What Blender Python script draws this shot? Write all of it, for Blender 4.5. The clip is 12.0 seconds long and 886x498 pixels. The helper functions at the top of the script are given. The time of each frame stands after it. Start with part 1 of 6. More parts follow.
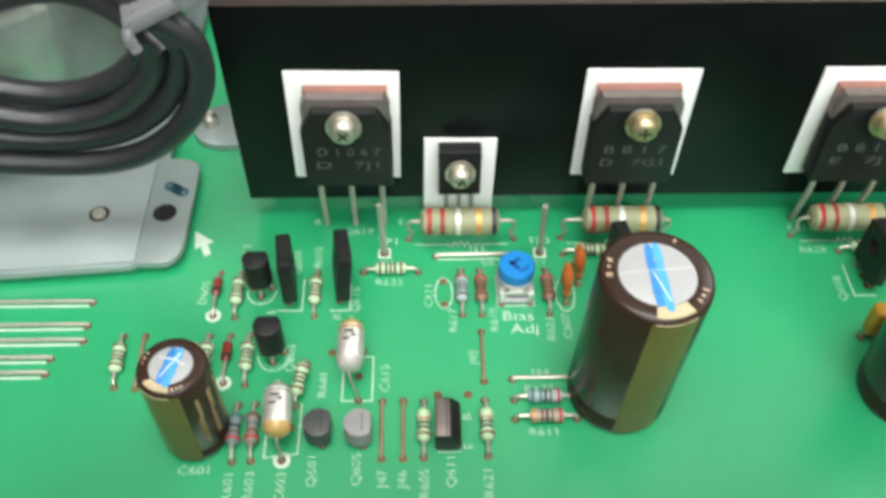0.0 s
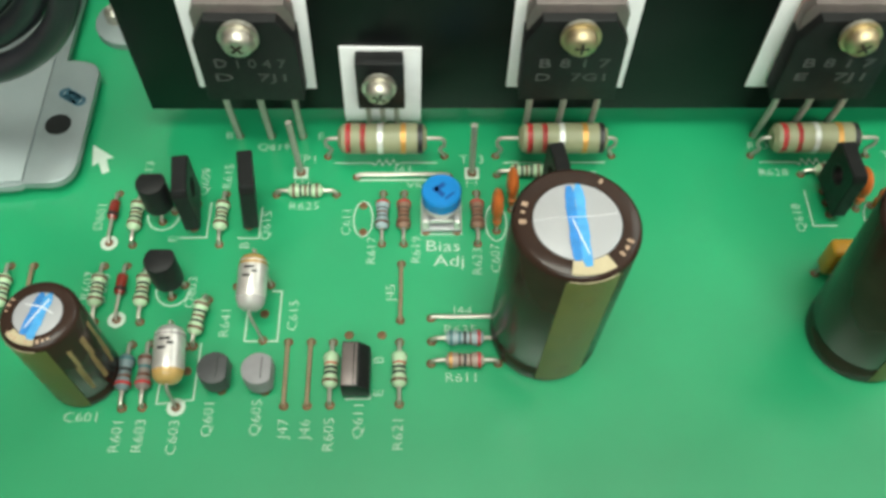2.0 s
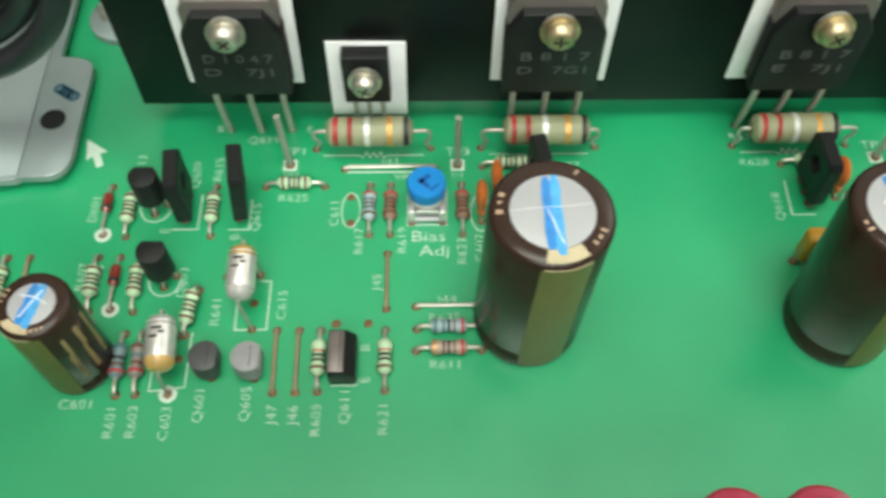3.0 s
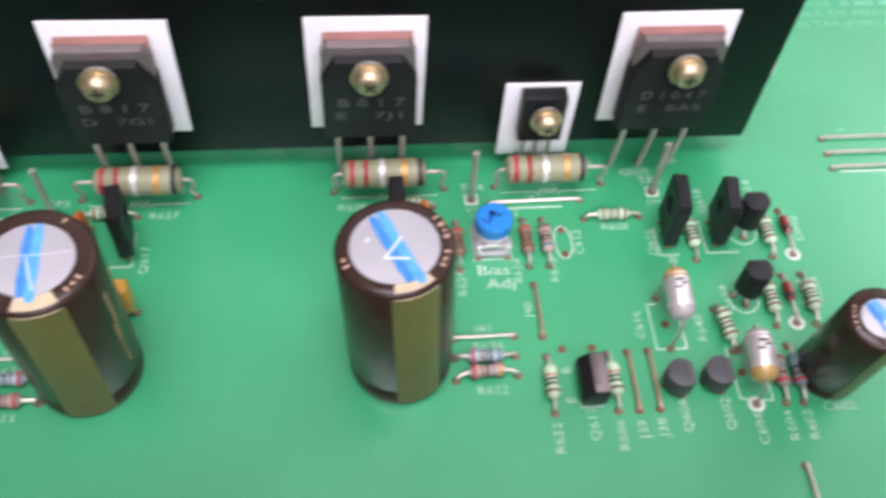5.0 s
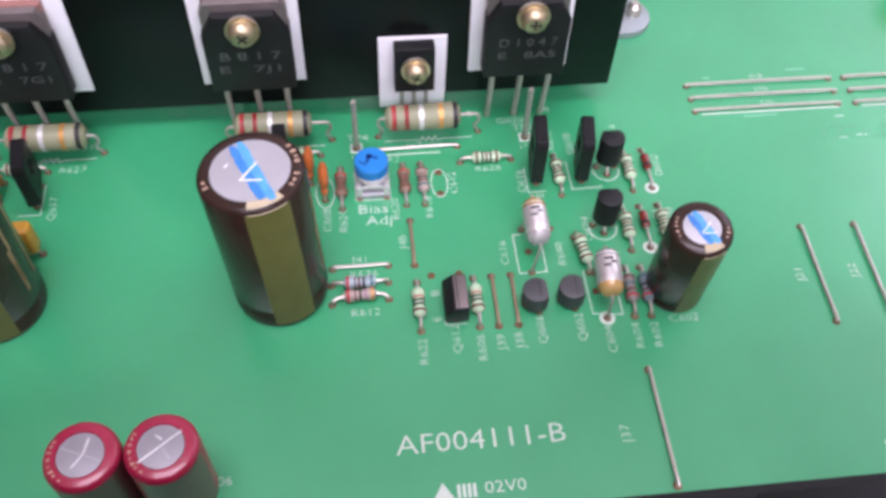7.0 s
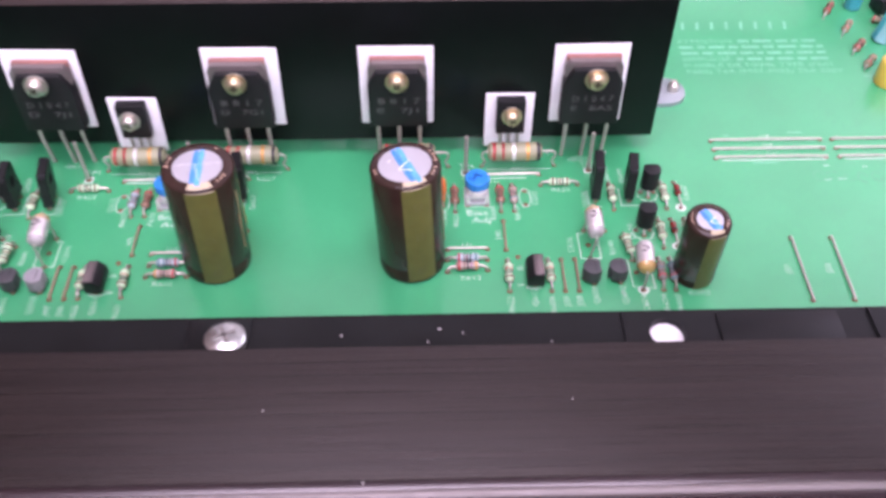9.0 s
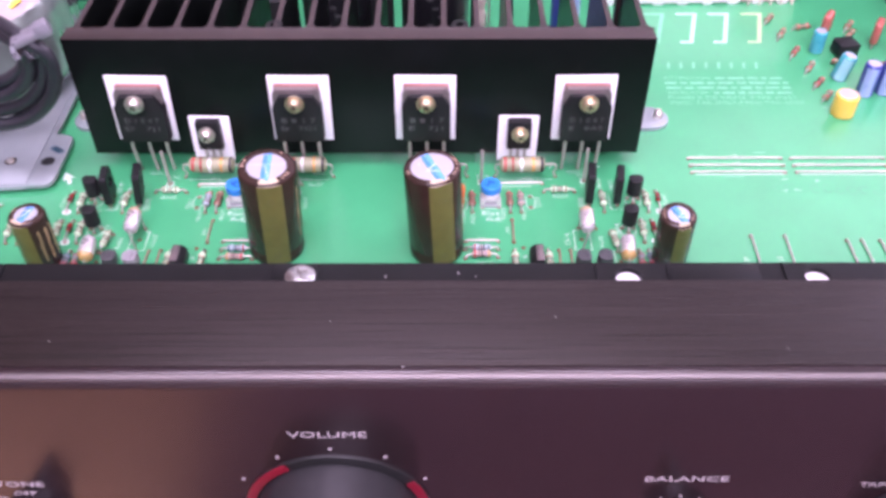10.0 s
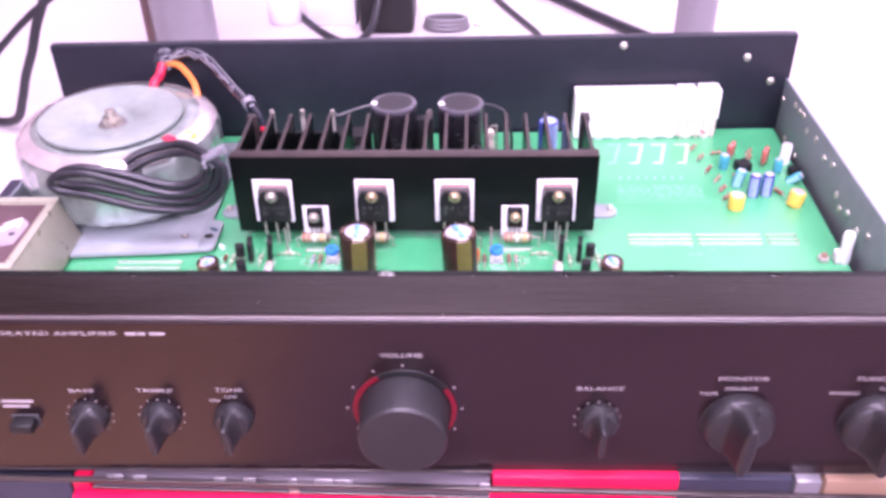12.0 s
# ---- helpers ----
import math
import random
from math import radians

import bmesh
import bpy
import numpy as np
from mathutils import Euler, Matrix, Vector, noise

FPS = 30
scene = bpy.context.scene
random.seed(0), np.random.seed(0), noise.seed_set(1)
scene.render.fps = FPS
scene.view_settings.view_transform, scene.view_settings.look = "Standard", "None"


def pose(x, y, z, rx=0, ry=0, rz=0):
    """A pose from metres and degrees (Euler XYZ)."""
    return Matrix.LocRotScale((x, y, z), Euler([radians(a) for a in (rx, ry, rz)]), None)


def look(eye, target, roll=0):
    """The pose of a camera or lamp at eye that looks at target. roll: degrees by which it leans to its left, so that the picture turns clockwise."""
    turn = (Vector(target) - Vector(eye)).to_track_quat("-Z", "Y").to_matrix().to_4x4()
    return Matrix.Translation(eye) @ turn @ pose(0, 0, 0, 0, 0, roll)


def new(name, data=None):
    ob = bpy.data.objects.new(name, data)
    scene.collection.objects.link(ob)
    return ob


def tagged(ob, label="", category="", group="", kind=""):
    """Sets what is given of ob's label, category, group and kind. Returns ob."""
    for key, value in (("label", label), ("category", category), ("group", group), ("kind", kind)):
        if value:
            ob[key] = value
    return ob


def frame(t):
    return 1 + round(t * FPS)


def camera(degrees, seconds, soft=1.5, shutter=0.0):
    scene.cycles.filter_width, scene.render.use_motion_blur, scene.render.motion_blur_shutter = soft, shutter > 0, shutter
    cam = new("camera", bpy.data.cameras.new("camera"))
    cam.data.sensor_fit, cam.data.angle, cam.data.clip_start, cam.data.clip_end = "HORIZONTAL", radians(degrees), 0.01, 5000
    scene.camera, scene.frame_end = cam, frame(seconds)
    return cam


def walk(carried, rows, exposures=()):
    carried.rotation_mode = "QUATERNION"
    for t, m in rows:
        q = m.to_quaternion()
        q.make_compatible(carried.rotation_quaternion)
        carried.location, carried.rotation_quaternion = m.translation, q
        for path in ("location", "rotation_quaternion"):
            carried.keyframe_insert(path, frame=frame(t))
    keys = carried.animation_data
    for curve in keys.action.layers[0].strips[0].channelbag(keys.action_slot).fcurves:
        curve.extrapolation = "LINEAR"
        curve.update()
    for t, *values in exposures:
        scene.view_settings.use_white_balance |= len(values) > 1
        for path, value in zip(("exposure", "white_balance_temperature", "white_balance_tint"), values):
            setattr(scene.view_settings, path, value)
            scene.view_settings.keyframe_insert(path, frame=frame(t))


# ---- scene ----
cam = camera(52.1, 12.0, soft=3.4, shutter=0.5)
PATH = [
    (0, pose(-0.0548, -0.1218, 0.1284, 40.11, -0.22, -1.00)),
    (0.5, pose(-0.0501, -0.1232, 0.1291, 37.12, -0.39, -0.80)),
    (1, pose(-0.0464, -0.1102, 0.1254, 35.17, -0.49, -0.67)),
    (1.5, pose(-0.0417, -0.1055, 0.1245, 32.98, -0.89, -0.84)),
    (2, pose(-0.0413, -0.1049, 0.1230, 31.46, -0.48, -0.53)),
    (2.5, pose(-0.0419, -0.1063, 0.1264, 31.01, 0.09, -0.38)),
    (2.7, pose(-0.0416, -0.1066, 0.1257, 30.90, 0.20, -0.33)),
    (4.3, pose(-0.0012, -0.1071, 0.1261, 31.59, -2.59, -3.68)),
    (4.5, pose(0.0028, -0.1098, 0.1278, 32.55, -2.90, -3.89)),
    (5, pose(0.0176, -0.1119, 0.1279, 34.61, -2.93, -4.73)),
    (5.5, pose(0.0315, -0.1133, 0.1276, 35.30, -3.68, -6.39)),
    (6, pose(0.0388, -0.1202, 0.1294, 35.76, -2.93, -6.84)),
    (6.5, pose(0.0407, -0.1280, 0.1305, 35.79, -1.99, -6.49)),
    (7, pose(0.0378, -0.1330, 0.1324, 35.56, -1.65, -6.03)),
    (7.2, pose(0.0365, -0.1342, 0.1338, 35.34, -1.81, -5.92)),
    (8.8, pose(0.0271, -0.1858, 0.1602, 41.61, -0.36, -1.99)),
    (9, pose(0.0258, -0.1949, 0.1651, 42.87, -0.26, -1.47)),
    (9.5, pose(0.0234, -0.2183, 0.1772, 44.55, -0.42, -0.53)),
    (10, pose(0.0247, -0.2403, 0.1878, 46.09, 0.05, -0.08)),
    (10.5, pose(0.0257, -0.2664, 0.2043, 47.80, 0.44, 0.21)),
    (11, pose(0.0258, -0.3032, 0.2249, 50.60, 0.60, 0.75)),
    (11.5, pose(0.0253, -0.3388, 0.2395, 52.84, 0.71, 1.04)),
    (12, pose(0.0269, -0.3810, 0.2570, 55.02, 0.99, 1.38)),
]
walk(cam, PATH, exposures=[(0, 0.89, 6600, 1), (0.5, 0.83, 6700, -3), (1.0, 0.14, 6950, -10), (1.5, 0.39, 6900, -7), (2.0, 0.6, 6750, -6), (2.7, 0.62, 6750, -6), (4.5, 0.69, 6300, 17), (5.0, 0.73, 6200, 26), (5.5, 0.69, 6100, 38), (6.0, 0.61, 6050, 36), (7.2, 0.61, 6050, 34), (9.0, 0.96, 6100, 48), (10, 1.25, 6000, 58), (11, 1.43, 5950, 63), (12, 1.61, 6000, 66)])

# ---- world and lights ----
world = bpy.data.worlds.new("room_daylight")
world.use_nodes = True
sky = world.node_tree.nodes.new("ShaderNodeTexSky")
sky.sky_type, sky.sun_disc = "NISHITA", False
sky.sun_elevation, sky.sun_rotation = radians(40), radians(150)
world.node_tree.links.new(sky.outputs["Color"], world.node_tree.nodes["Background"].inputs["Color"])
world.node_tree.nodes["Background"].inputs["Strength"].default_value = 0.06
scene.world = world


def area_lamp(name, where, target, sx, sy, watts, colour):
    data = bpy.data.lights.new(name, "AREA")
    data.shape, data.size, data.size_y, data.energy, data.color = "RECTANGLE", sx, sy, watts, colour
    ob = new(name, data)
    ob.matrix_world = look(where, target)
    return ob


area_lamp("window_light", (1.86, 0.8, 1.3), (0.0, 0.3, 0.5), 1.4, 1.2, 14, (0.93, 0.97, 1.0))
area_lamp("window_light", (0.1, -1.85, 1.35), (-0.1, 0.0, 0.2), 1.8, 1.3, 47, (0.95, 0.98, 1.0))
area_lamp("ceiling_light", (0.0, -0.35, 2.28), (0.0, -0.2, 0.0), 1.4, 0.8, 27, (1.0, 0.98, 0.97))

# ---- materials ----
MATS = {}


def mat(name, colour, rough=0.5, metal=0.0, vary=0.12, scale=300.0, bump=0.0, bump_scale=2000.0, coat=0.0, spec=0.5, stretch=None, transmission=0.0, alpha=1.0, rough_vary=0.12, rand=0.0):
    """A surface with variation at two sizes: broad stains and fine grain, in colour, gloss and relief."""
    if name in MATS:
        return MATS[name]
    m = bpy.data.materials.new(name)
    m.use_nodes = True
    nt, out = m.node_tree, m.node_tree.nodes["Principled BSDF"]
    add, link = nt.nodes.new, nt.links.new
    coords = add("ShaderNodeTexCoord")
    place = coords.outputs["Object"]
    if stretch:
        mapping = add("ShaderNodeMapping")
        mapping.inputs["Scale"].default_value = stretch
        link(place, mapping.inputs["Vector"])
        place = mapping.outputs["Vector"]
    broad, fine = add("ShaderNodeTexNoise"), add("ShaderNodeTexNoise")
    broad.inputs["Scale"].default_value, broad.inputs["Detail"].default_value = scale * 0.15, 4
    fine.inputs["Scale"].default_value, fine.inputs["Detail"].default_value = scale, 5
    link(place, broad.inputs["Vector"]), link(place, fine.inputs["Vector"])
    mixed = add("ShaderNodeMath")
    mixed.operation = "ADD"
    link(broad.outputs["Fac"], mixed.inputs[0]), link(fine.outputs["Fac"], mixed.inputs[1])
    if rand:
        info, more = add("ShaderNodeObjectInfo"), add("ShaderNodeMath")
        more.operation = "MULTIPLY_ADD"
        link(info.outputs["Random"], more.inputs[0])
        more.inputs[1].default_value = rand
        link(mixed.outputs[0], more.inputs[2])
        mixed = more
    ramp = add("ShaderNodeMapRange")
    ramp.inputs["From Min"].default_value, ramp.inputs["From Max"].default_value = 0.6, 1.4
    ramp.inputs["To Min"].default_value, ramp.inputs["To Max"].default_value = 1 - vary, 1 + vary
    link(mixed.outputs[0], ramp.inputs["Value"])
    tint = add("ShaderNodeVectorMath")
    tint.operation = "SCALE"
    tint.inputs[0].default_value = colour
    link(ramp.outputs["Result"], tint.inputs["Scale"])
    link(tint.outputs["Vector"], out.inputs["Base Color"])
    gloss = add("ShaderNodeMapRange")
    gloss.inputs["From Min"].default_value, gloss.inputs["From Max"].default_value = 0.3, 0.7
    gloss.inputs["To Min"].default_value = max(0.02, rough * (1 - rough_vary))
    gloss.inputs["To Max"].default_value = min(1.0, rough * (1 + rough_vary))
    link(fine.outputs["Fac"], gloss.inputs["Value"])
    link(gloss.outputs["Result"], out.inputs["Roughness"])
    out.inputs["Metallic"].default_value = metal
    out.inputs["Specular IOR Level"].default_value = spec
    out.inputs["Coat Weight"].default_value = coat
    out.inputs["Transmission Weight"].default_value = transmission
    out.inputs["Alpha"].default_value = alpha
    if bump:
        grain, relief = add("ShaderNodeTexNoise"), add("ShaderNodeBump")
        grain.inputs["Scale"].default_value, grain.inputs["Detail"].default_value = bump_scale, 6
        link(place, grain.inputs["Vector"])
        relief.inputs["Strength"].default_value, relief.inputs["Distance"].default_value = bump, 0.0002
        link(grain.outputs["Fac"], relief.inputs["Height"])
        link(relief.outputs["Normal"], out.inputs["Normal"])
    MATS[name] = m
    return m


def board_material():
    """Green solder resist over faint copper tracks: two greens, a slow stain and a glossy lacquer."""
    m = mat("solder_resist", (0.025, 0.335, 0.135), rough=0.34, vary=0.1, scale=60, bump=0.06, bump_scale=900, coat=1.0)
    m.node_tree.nodes["Principled BSDF"].inputs["Coat Roughness"].default_value = 0.24
    return m


PCB = board_material()
FAINT_INK = mat("faint_pale_print", (0.36, 0.58, 0.45), rough=0.6, vary=0.15, scale=1500)
INK = mat("white_print", (0.56, 0.66, 0.56), rough=0.6, vary=0.1, scale=1500)
HOLE = mat("tinned_copper_hole", (0.17, 0.085, 0.042), rough=0.45, metal=0.4, vary=0.4, scale=1500, rand=0.3)
ANODISED = mat("black_anodised_aluminium", (0.0035, 0.0048, 0.0044), rough=0.32, metal=0.0, vary=0.25, scale=200, bump=0.08, bump_scale=1500, spec=0.2)
ANODISED_EDGE = mat("grey_brown_anodised_edge", (0.06, 0.045, 0.041), rough=0.42, metal=0.6, vary=0.25, scale=300, bump=0.1)
STEEL_BLACK = mat("black_painted_steel", (0.014, 0.0165, 0.023), rough=0.4, vary=0.2, scale=150, bump=0.15, bump_scale=2500, spec=0.32)
STEEL_GREY = mat("galvanised_plate", (0.335, 0.385, 0.385), rough=0.45, metal=0.55, vary=0.15, scale=120, bump=0.05)
TIN = mat("tinned_wire", (0.58, 0.55, 0.48), rough=0.38, metal=0.7, vary=0.25, scale=900)
DULL_TIN = mat("dull_tinned_lead", (0.46, 0.44, 0.38), rough=0.48, metal=0.5, vary=0.25, scale=900)
COPPERY = mat("coppery_wire", (0.42, 0.30, 0.20), rough=0.42, metal=0.6, vary=0.3, scale=900)
BRASS = mat("yellow_zinc_screw", (0.56, 0.46, 0.29), rough=0.42, metal=0.9, vary=0.4, scale=700, rand=0.3, bump=0.25, bump_scale=900)
BOLT_PLATED = mat("worn_yellowish_plating", (0.46, 0.42, 0.35), rough=0.3, metal=0.85, vary=0.4, scale=300, bump=0.3, bump_scale=500)
NUT_STEEL = mat("worn_steel_nut", (0.27, 0.26, 0.24), rough=0.35, metal=0.8, vary=0.3, scale=400)
SCREW_STEEL = mat("bright_steel_screw", (0.50, 0.53, 0.50), rough=0.24, metal=0.95, vary=0.4, scale=900, bump=0.3, bump_scale=900)
ZINC = mat("zinc_screw", (0.62, 0.58, 0.50), rough=0.4, metal=0.9, vary=0.35, scale=700, bump=0.25, bump_scale=900)
MOULD = mat("black_moulding", (0.011, 0.0115, 0.0115), rough=0.46, vary=0.25, scale=700, bump=0.2, bump_scale=4000, spec=0.33)
MOULD_GREY = mat("dark_grey_moulding", (0.055, 0.056, 0.058), rough=0.42, vary=0.2, scale=700, bump=0.2, bump_scale=4000)
RECESS = mat("dark_screw_recess", (0.05, 0.035, 0.025), rough=0.5, metal=0.3, vary=0.2, scale=900)
TAB = mat("reddish_copper_tab", (0.34, 0.16, 0.13), rough=0.45, metal=0.45, vary=0.2, scale=500)
TABFACE = mat("grey_metal_tab", (0.21, 0.175, 0.165), rough=0.4, metal=0.5, vary=0.2, scale=500)
MICA = mat("white_silicone_pad", (0.86, 0.84, 0.85), rough=0.7, vary=0.06, scale=400)
SLEEVE = mat("dark_bronze_sleeve", (0.033, 0.018, 0.013), rough=0.24, vary=0.25, scale=250, bump=0.05, coat=0.05, spec=0.25)
SLEEVE_GOLD = mat("olive_gold_stripe", (0.135, 0.122, 0.03), rough=0.32, vary=0.2, scale=250, coat=0.1, spec=0.3)
GOLD_INK = mat("gold_print", (0.30, 0.20, 0.09), rough=0.45, vary=0.25, scale=900)
ALU = mat("aluminium_can_top", (0.46, 0.46, 0.475), rough=0.42, metal=0.45, vary=0.08, scale=300, bump=0.05)
BLUE_INK = mat("blue_marker", (0.03, 0.19, 0.50), rough=0.45, vary=0.35, scale=700)
PALE_BLUE_INK = mat("pale_blue_marker", (0.07, 0.31, 0.62), rough=0.45, vary=0.3, scale=700)
RIM_INK = mat("pale_gold_print", (0.42, 0.28, 0.19), rough=0.4, vary=0.25, scale=900)
RED_BACK = mat("dull_brown_panel", (0.13, 0.055, 0.05), rough=0.4, vary=0.2, scale=300, coat=0.3)
RED_TOP = mat("greyish_can_top", (0.33, 0.325, 0.345), rough=0.42, metal=0.45, vary=0.12, scale=300, bump=0.05)
RED_SLEEVE = mat("crimson_sleeve", (0.33, 0.01, 0.045), rough=0.35, vary=0.15, scale=300, coat=0.4)
CREAM = mat("cream_resistor_body", (0.46, 0.62, 0.40), rough=0.5, vary=0.12, scale=900, rand=0.2)
OLIVE = mat("olive_resistor_body", (0.275, 0.28, 0.165), rough=0.5, vary=0.12, scale=600)
BROWN_R = mat("brown_resistor_body", (0.26, 0.15, 0.10), rough=0.5, vary=0.2, scale=900)
BLUE_R = mat("pale_blue_resistor_body", (0.33, 0.42, 0.44), rough=0.45, vary=0.15, scale=900)
PINK_R = mat("pinkish_resistor_body", (0.40, 0.31, 0.26), rough=0.45, vary=0.15, scale=900)
DUSK_R = mat("dull_brown_grey_resistor_body", (0.24, 0.20, 0.18), rough=0.45, vary=0.2, scale=900)
SLATE_R = mat("slate_blue_resistor_body", (0.17, 0.23, 0.24), rough=0.45, vary=0.2, scale=900)
BAND = {
    "red": mat("red_band", (0.46, 0.025, 0.03), rough=0.5), "black": mat("black_band", (0.012, 0.012, 0.012), rough=0.5),
    "silver": mat("silver_band", (0.66, 0.66, 0.63), rough=0.3, metal=0.25), "gold": mat("gold_band", (0.55, 0.28, 0.07), rough=0.35, metal=0.4),
    "brown": mat("brown_band", (0.13, 0.05, 0.03), rough=0.5), "white": mat("white_band", (0.75, 0.75, 0.72), rough=0.5),
    "orange": mat("orange_band", (0.62, 0.20, 0.03), rough=0.5), "violet": mat("violet_band", (0.2, 0.06, 0.25), rough=0.5),
    "teal": mat("teal_band", (0.05, 0.16, 0.17), rough=0.5),
}
TRIM_BLUE = mat("blue_dial_plastic", (0.014, 0.22, 0.60), rough=0.4, vary=0.12, scale=600)
SLOT_BLUE = mat("dark_blue_slot", (0.005, 0.08, 0.32), rough=0.5, vary=0.1, scale=600)
ORANGE = mat("orange_dipped_ceramic", (0.62, 0.16, 0.035), rough=0.4, vary=0.15, scale=700, bump=0.1)
FOIL = mat("silver_foil", (0.66, 0.63, 0.60), rough=0.32, metal=0.6, vary=0.25, scale=500, bump=0.2, bump_scale=600)
AMBER = mat("amber_resin", (0.78, 0.50, 0.18), rough=0.2, vary=0.2, scale=500, coat=0.5, transmission=0.45)
CLEAR = mat("milky_clear_film", (0.72, 0.68, 0.66), rough=0.2, vary=0.12, scale=500, coat=0.6, transmission=0.55)
GLASS_RED = mat("red_glass_diode", (0.20, 0.026, 0.018), rough=0.12, vary=0.3, scale=900, coat=0.8)
YELLOW_FILM = mat("yellow_film_box", (0.58, 0.30, 0.03), rough=0.4, vary=0.1, scale=500)
BRUSHED = mat("black_brushed_aluminium", (0.0165, 0.0122, 0.0102), rough=0.33, metal=0.4, vary=0.42, scale=620, bump=0.32, bump_scale=900, spec=0.36, stretch=(0.035, 10.0, 1.0), rough_vary=0.35)
FACE = mat("black_satin_front", (0.018, 0.0092, 0.0105), rough=0.26, metal=0.25, vary=0.12, scale=90, coat=0.34, rough_vary=0.04)
FACE.node_tree.nodes["Principled BSDF"].inputs["Coat Roughness"].default_value = 0.2
brushed = BRUSHED.node_tree
grain_way = brushed.nodes.new("ShaderNodeCombineXYZ")      # scratches run along x, so glints spread along y
grain_way.inputs["Y"].default_value = 1.0
brushed.links.new(grain_way.outputs["Vector"], brushed.nodes["Principled BSDF"].inputs["Tangent"])
brushed.nodes["Principled BSDF"].inputs["Anisotropic"].default_value = 0.92
KNOB = mat("charcoal_rubbery_plastic", (0.022, 0.0215, 0.0225), rough=0.4, vary=0.2, scale=400, bump=0.1, bump_scale=3000)
KNOB_RED = mat("deep_red_ring", (0.17, 0.004, 0.014), rough=0.4, vary=0.1)
LEGEND = mat("light_grey_legend", (0.43, 0.40, 0.40), rough=0.5, vary=0.08, scale=900)
EDGE_METAL = mat("metal_and_edge_highlight", (0.135, 0.12, 0.115), rough=0.48, metal=0.9, vary=0.1, scale=300)
PVC_GREY = mat("grey_cable", (0.13, 0.125, 0.13), rough=0.5, vary=0.2, scale=300)
PVC = mat("black_cable", (0.017, 0.018, 0.022), rough=0.38, vary=0.25, scale=300, bump=0.1, bump_scale=600, spec=0.55)
TAPE = mat("clear_taped_winding", (0.30, 0.36, 0.32), rough=0.14, metal=0.45, vary=0.35, scale=110, bump=0.16, bump_scale=220, coat=1.0)
DISC = mat("dull_zinc_disc", (0.31, 0.38, 0.34), rough=0.34, metal=0.5, vary=0.22, scale=140)
PALE_BEIGE = mat("pale_beige_plastic", (0.68, 0.62, 0.50), rough=0.5, vary=0.15, scale=300)
BEIGE = mat("beige_plastic", (0.52, 0.44, 0.34), rough=0.5, vary=0.2, scale=300)
WHITE_PLASTIC = mat("white_plastic", (0.80, 0.79, 0.76), rough=0.45, vary=0.06, scale=300)
FAINT_INK_GREY = mat("dull_pink_grey_print", (0.30, 0.26, 0.28), rough=0.5, vary=0.2, scale=200)
IVORY = mat("ivory_translucent_plastic", (0.40, 0.40, 0.29), rough=0.3, vary=0.12, scale=200, transmission=0.3)
# moulding coloured pale grey for the reflection on its top
SHEEN_TOP = mat("moulding_with_pale_sheen", (0.26, 0.25, 0.26), rough=0.4, vary=0.15, scale=700, bump=0.2, bump_scale=4000)
FAINT_LEGEND = mat("faint_grey_marking", (0.08, 0.08, 0.077), rough=0.5, vary=0.2, scale=900)
BRIGHT_TIN = mat("bright_tinned_wire", (0.47, 0.48, 0.39), rough=0.42, metal=0.45, vary=0.2, scale=900)
CREAM_PRINT = mat("cream_stripe_end", (0.50, 0.42, 0.27), rough=0.35, vary=0.15, scale=500, coat=0.4)
PAPER_DUST = mat("pale_dust", (0.6, 0.6, 0.58), rough=0.9)
LIP_BLACK = mat("matt_black_steel", (0.0045, 0.0052, 0.005), rough=0.42, vary=0.3, scale=150, bump=0.15, bump_scale=2500, spec=0.2)
# dark steel with haze and green reflections put into its colour
SIDE_STEEL = mat("hazy_grey_green_steel", (0.19, 0.225, 0.23), rough=0.5, vary=0.2, scale=120, bump=0.1, bump_scale=2500)
PLUG = mat("off_white_plug", (0.70, 0.69, 0.69), rough=0.5, vary=0.08, scale=600)
STRIPE_MARK = mat("dark_olive_print", (0.11, 0.095, 0.025), rough=0.35, vary=0.15, scale=500)
WARNING_INK = mat("dim_pale_print", (0.13, 0.44, 0.26), rough=0.6, vary=0.2, scale=1200)
SCORE = mat("bright_score_line", (0.78, 0.78, 0.78), rough=0.4, vary=0.1, scale=500)

# ---- building helpers: shapes in millimetres ----
MM = 0.001


def box(sx, sy, sz, c=(0, 0, 0), bev=0.0, seg=2):
    bm = bmesh.new()
    bmesh.ops.create_cube(bm, size=1.0, matrix=Matrix.Translation(c) @ Matrix.Diagonal((sx, sy, sz, 1)))
    if bev:
        bmesh.ops.bevel(bm, geom=bm.edges[:], offset=bev, segments=seg, affect="EDGES", profile=0.5)
    return bm


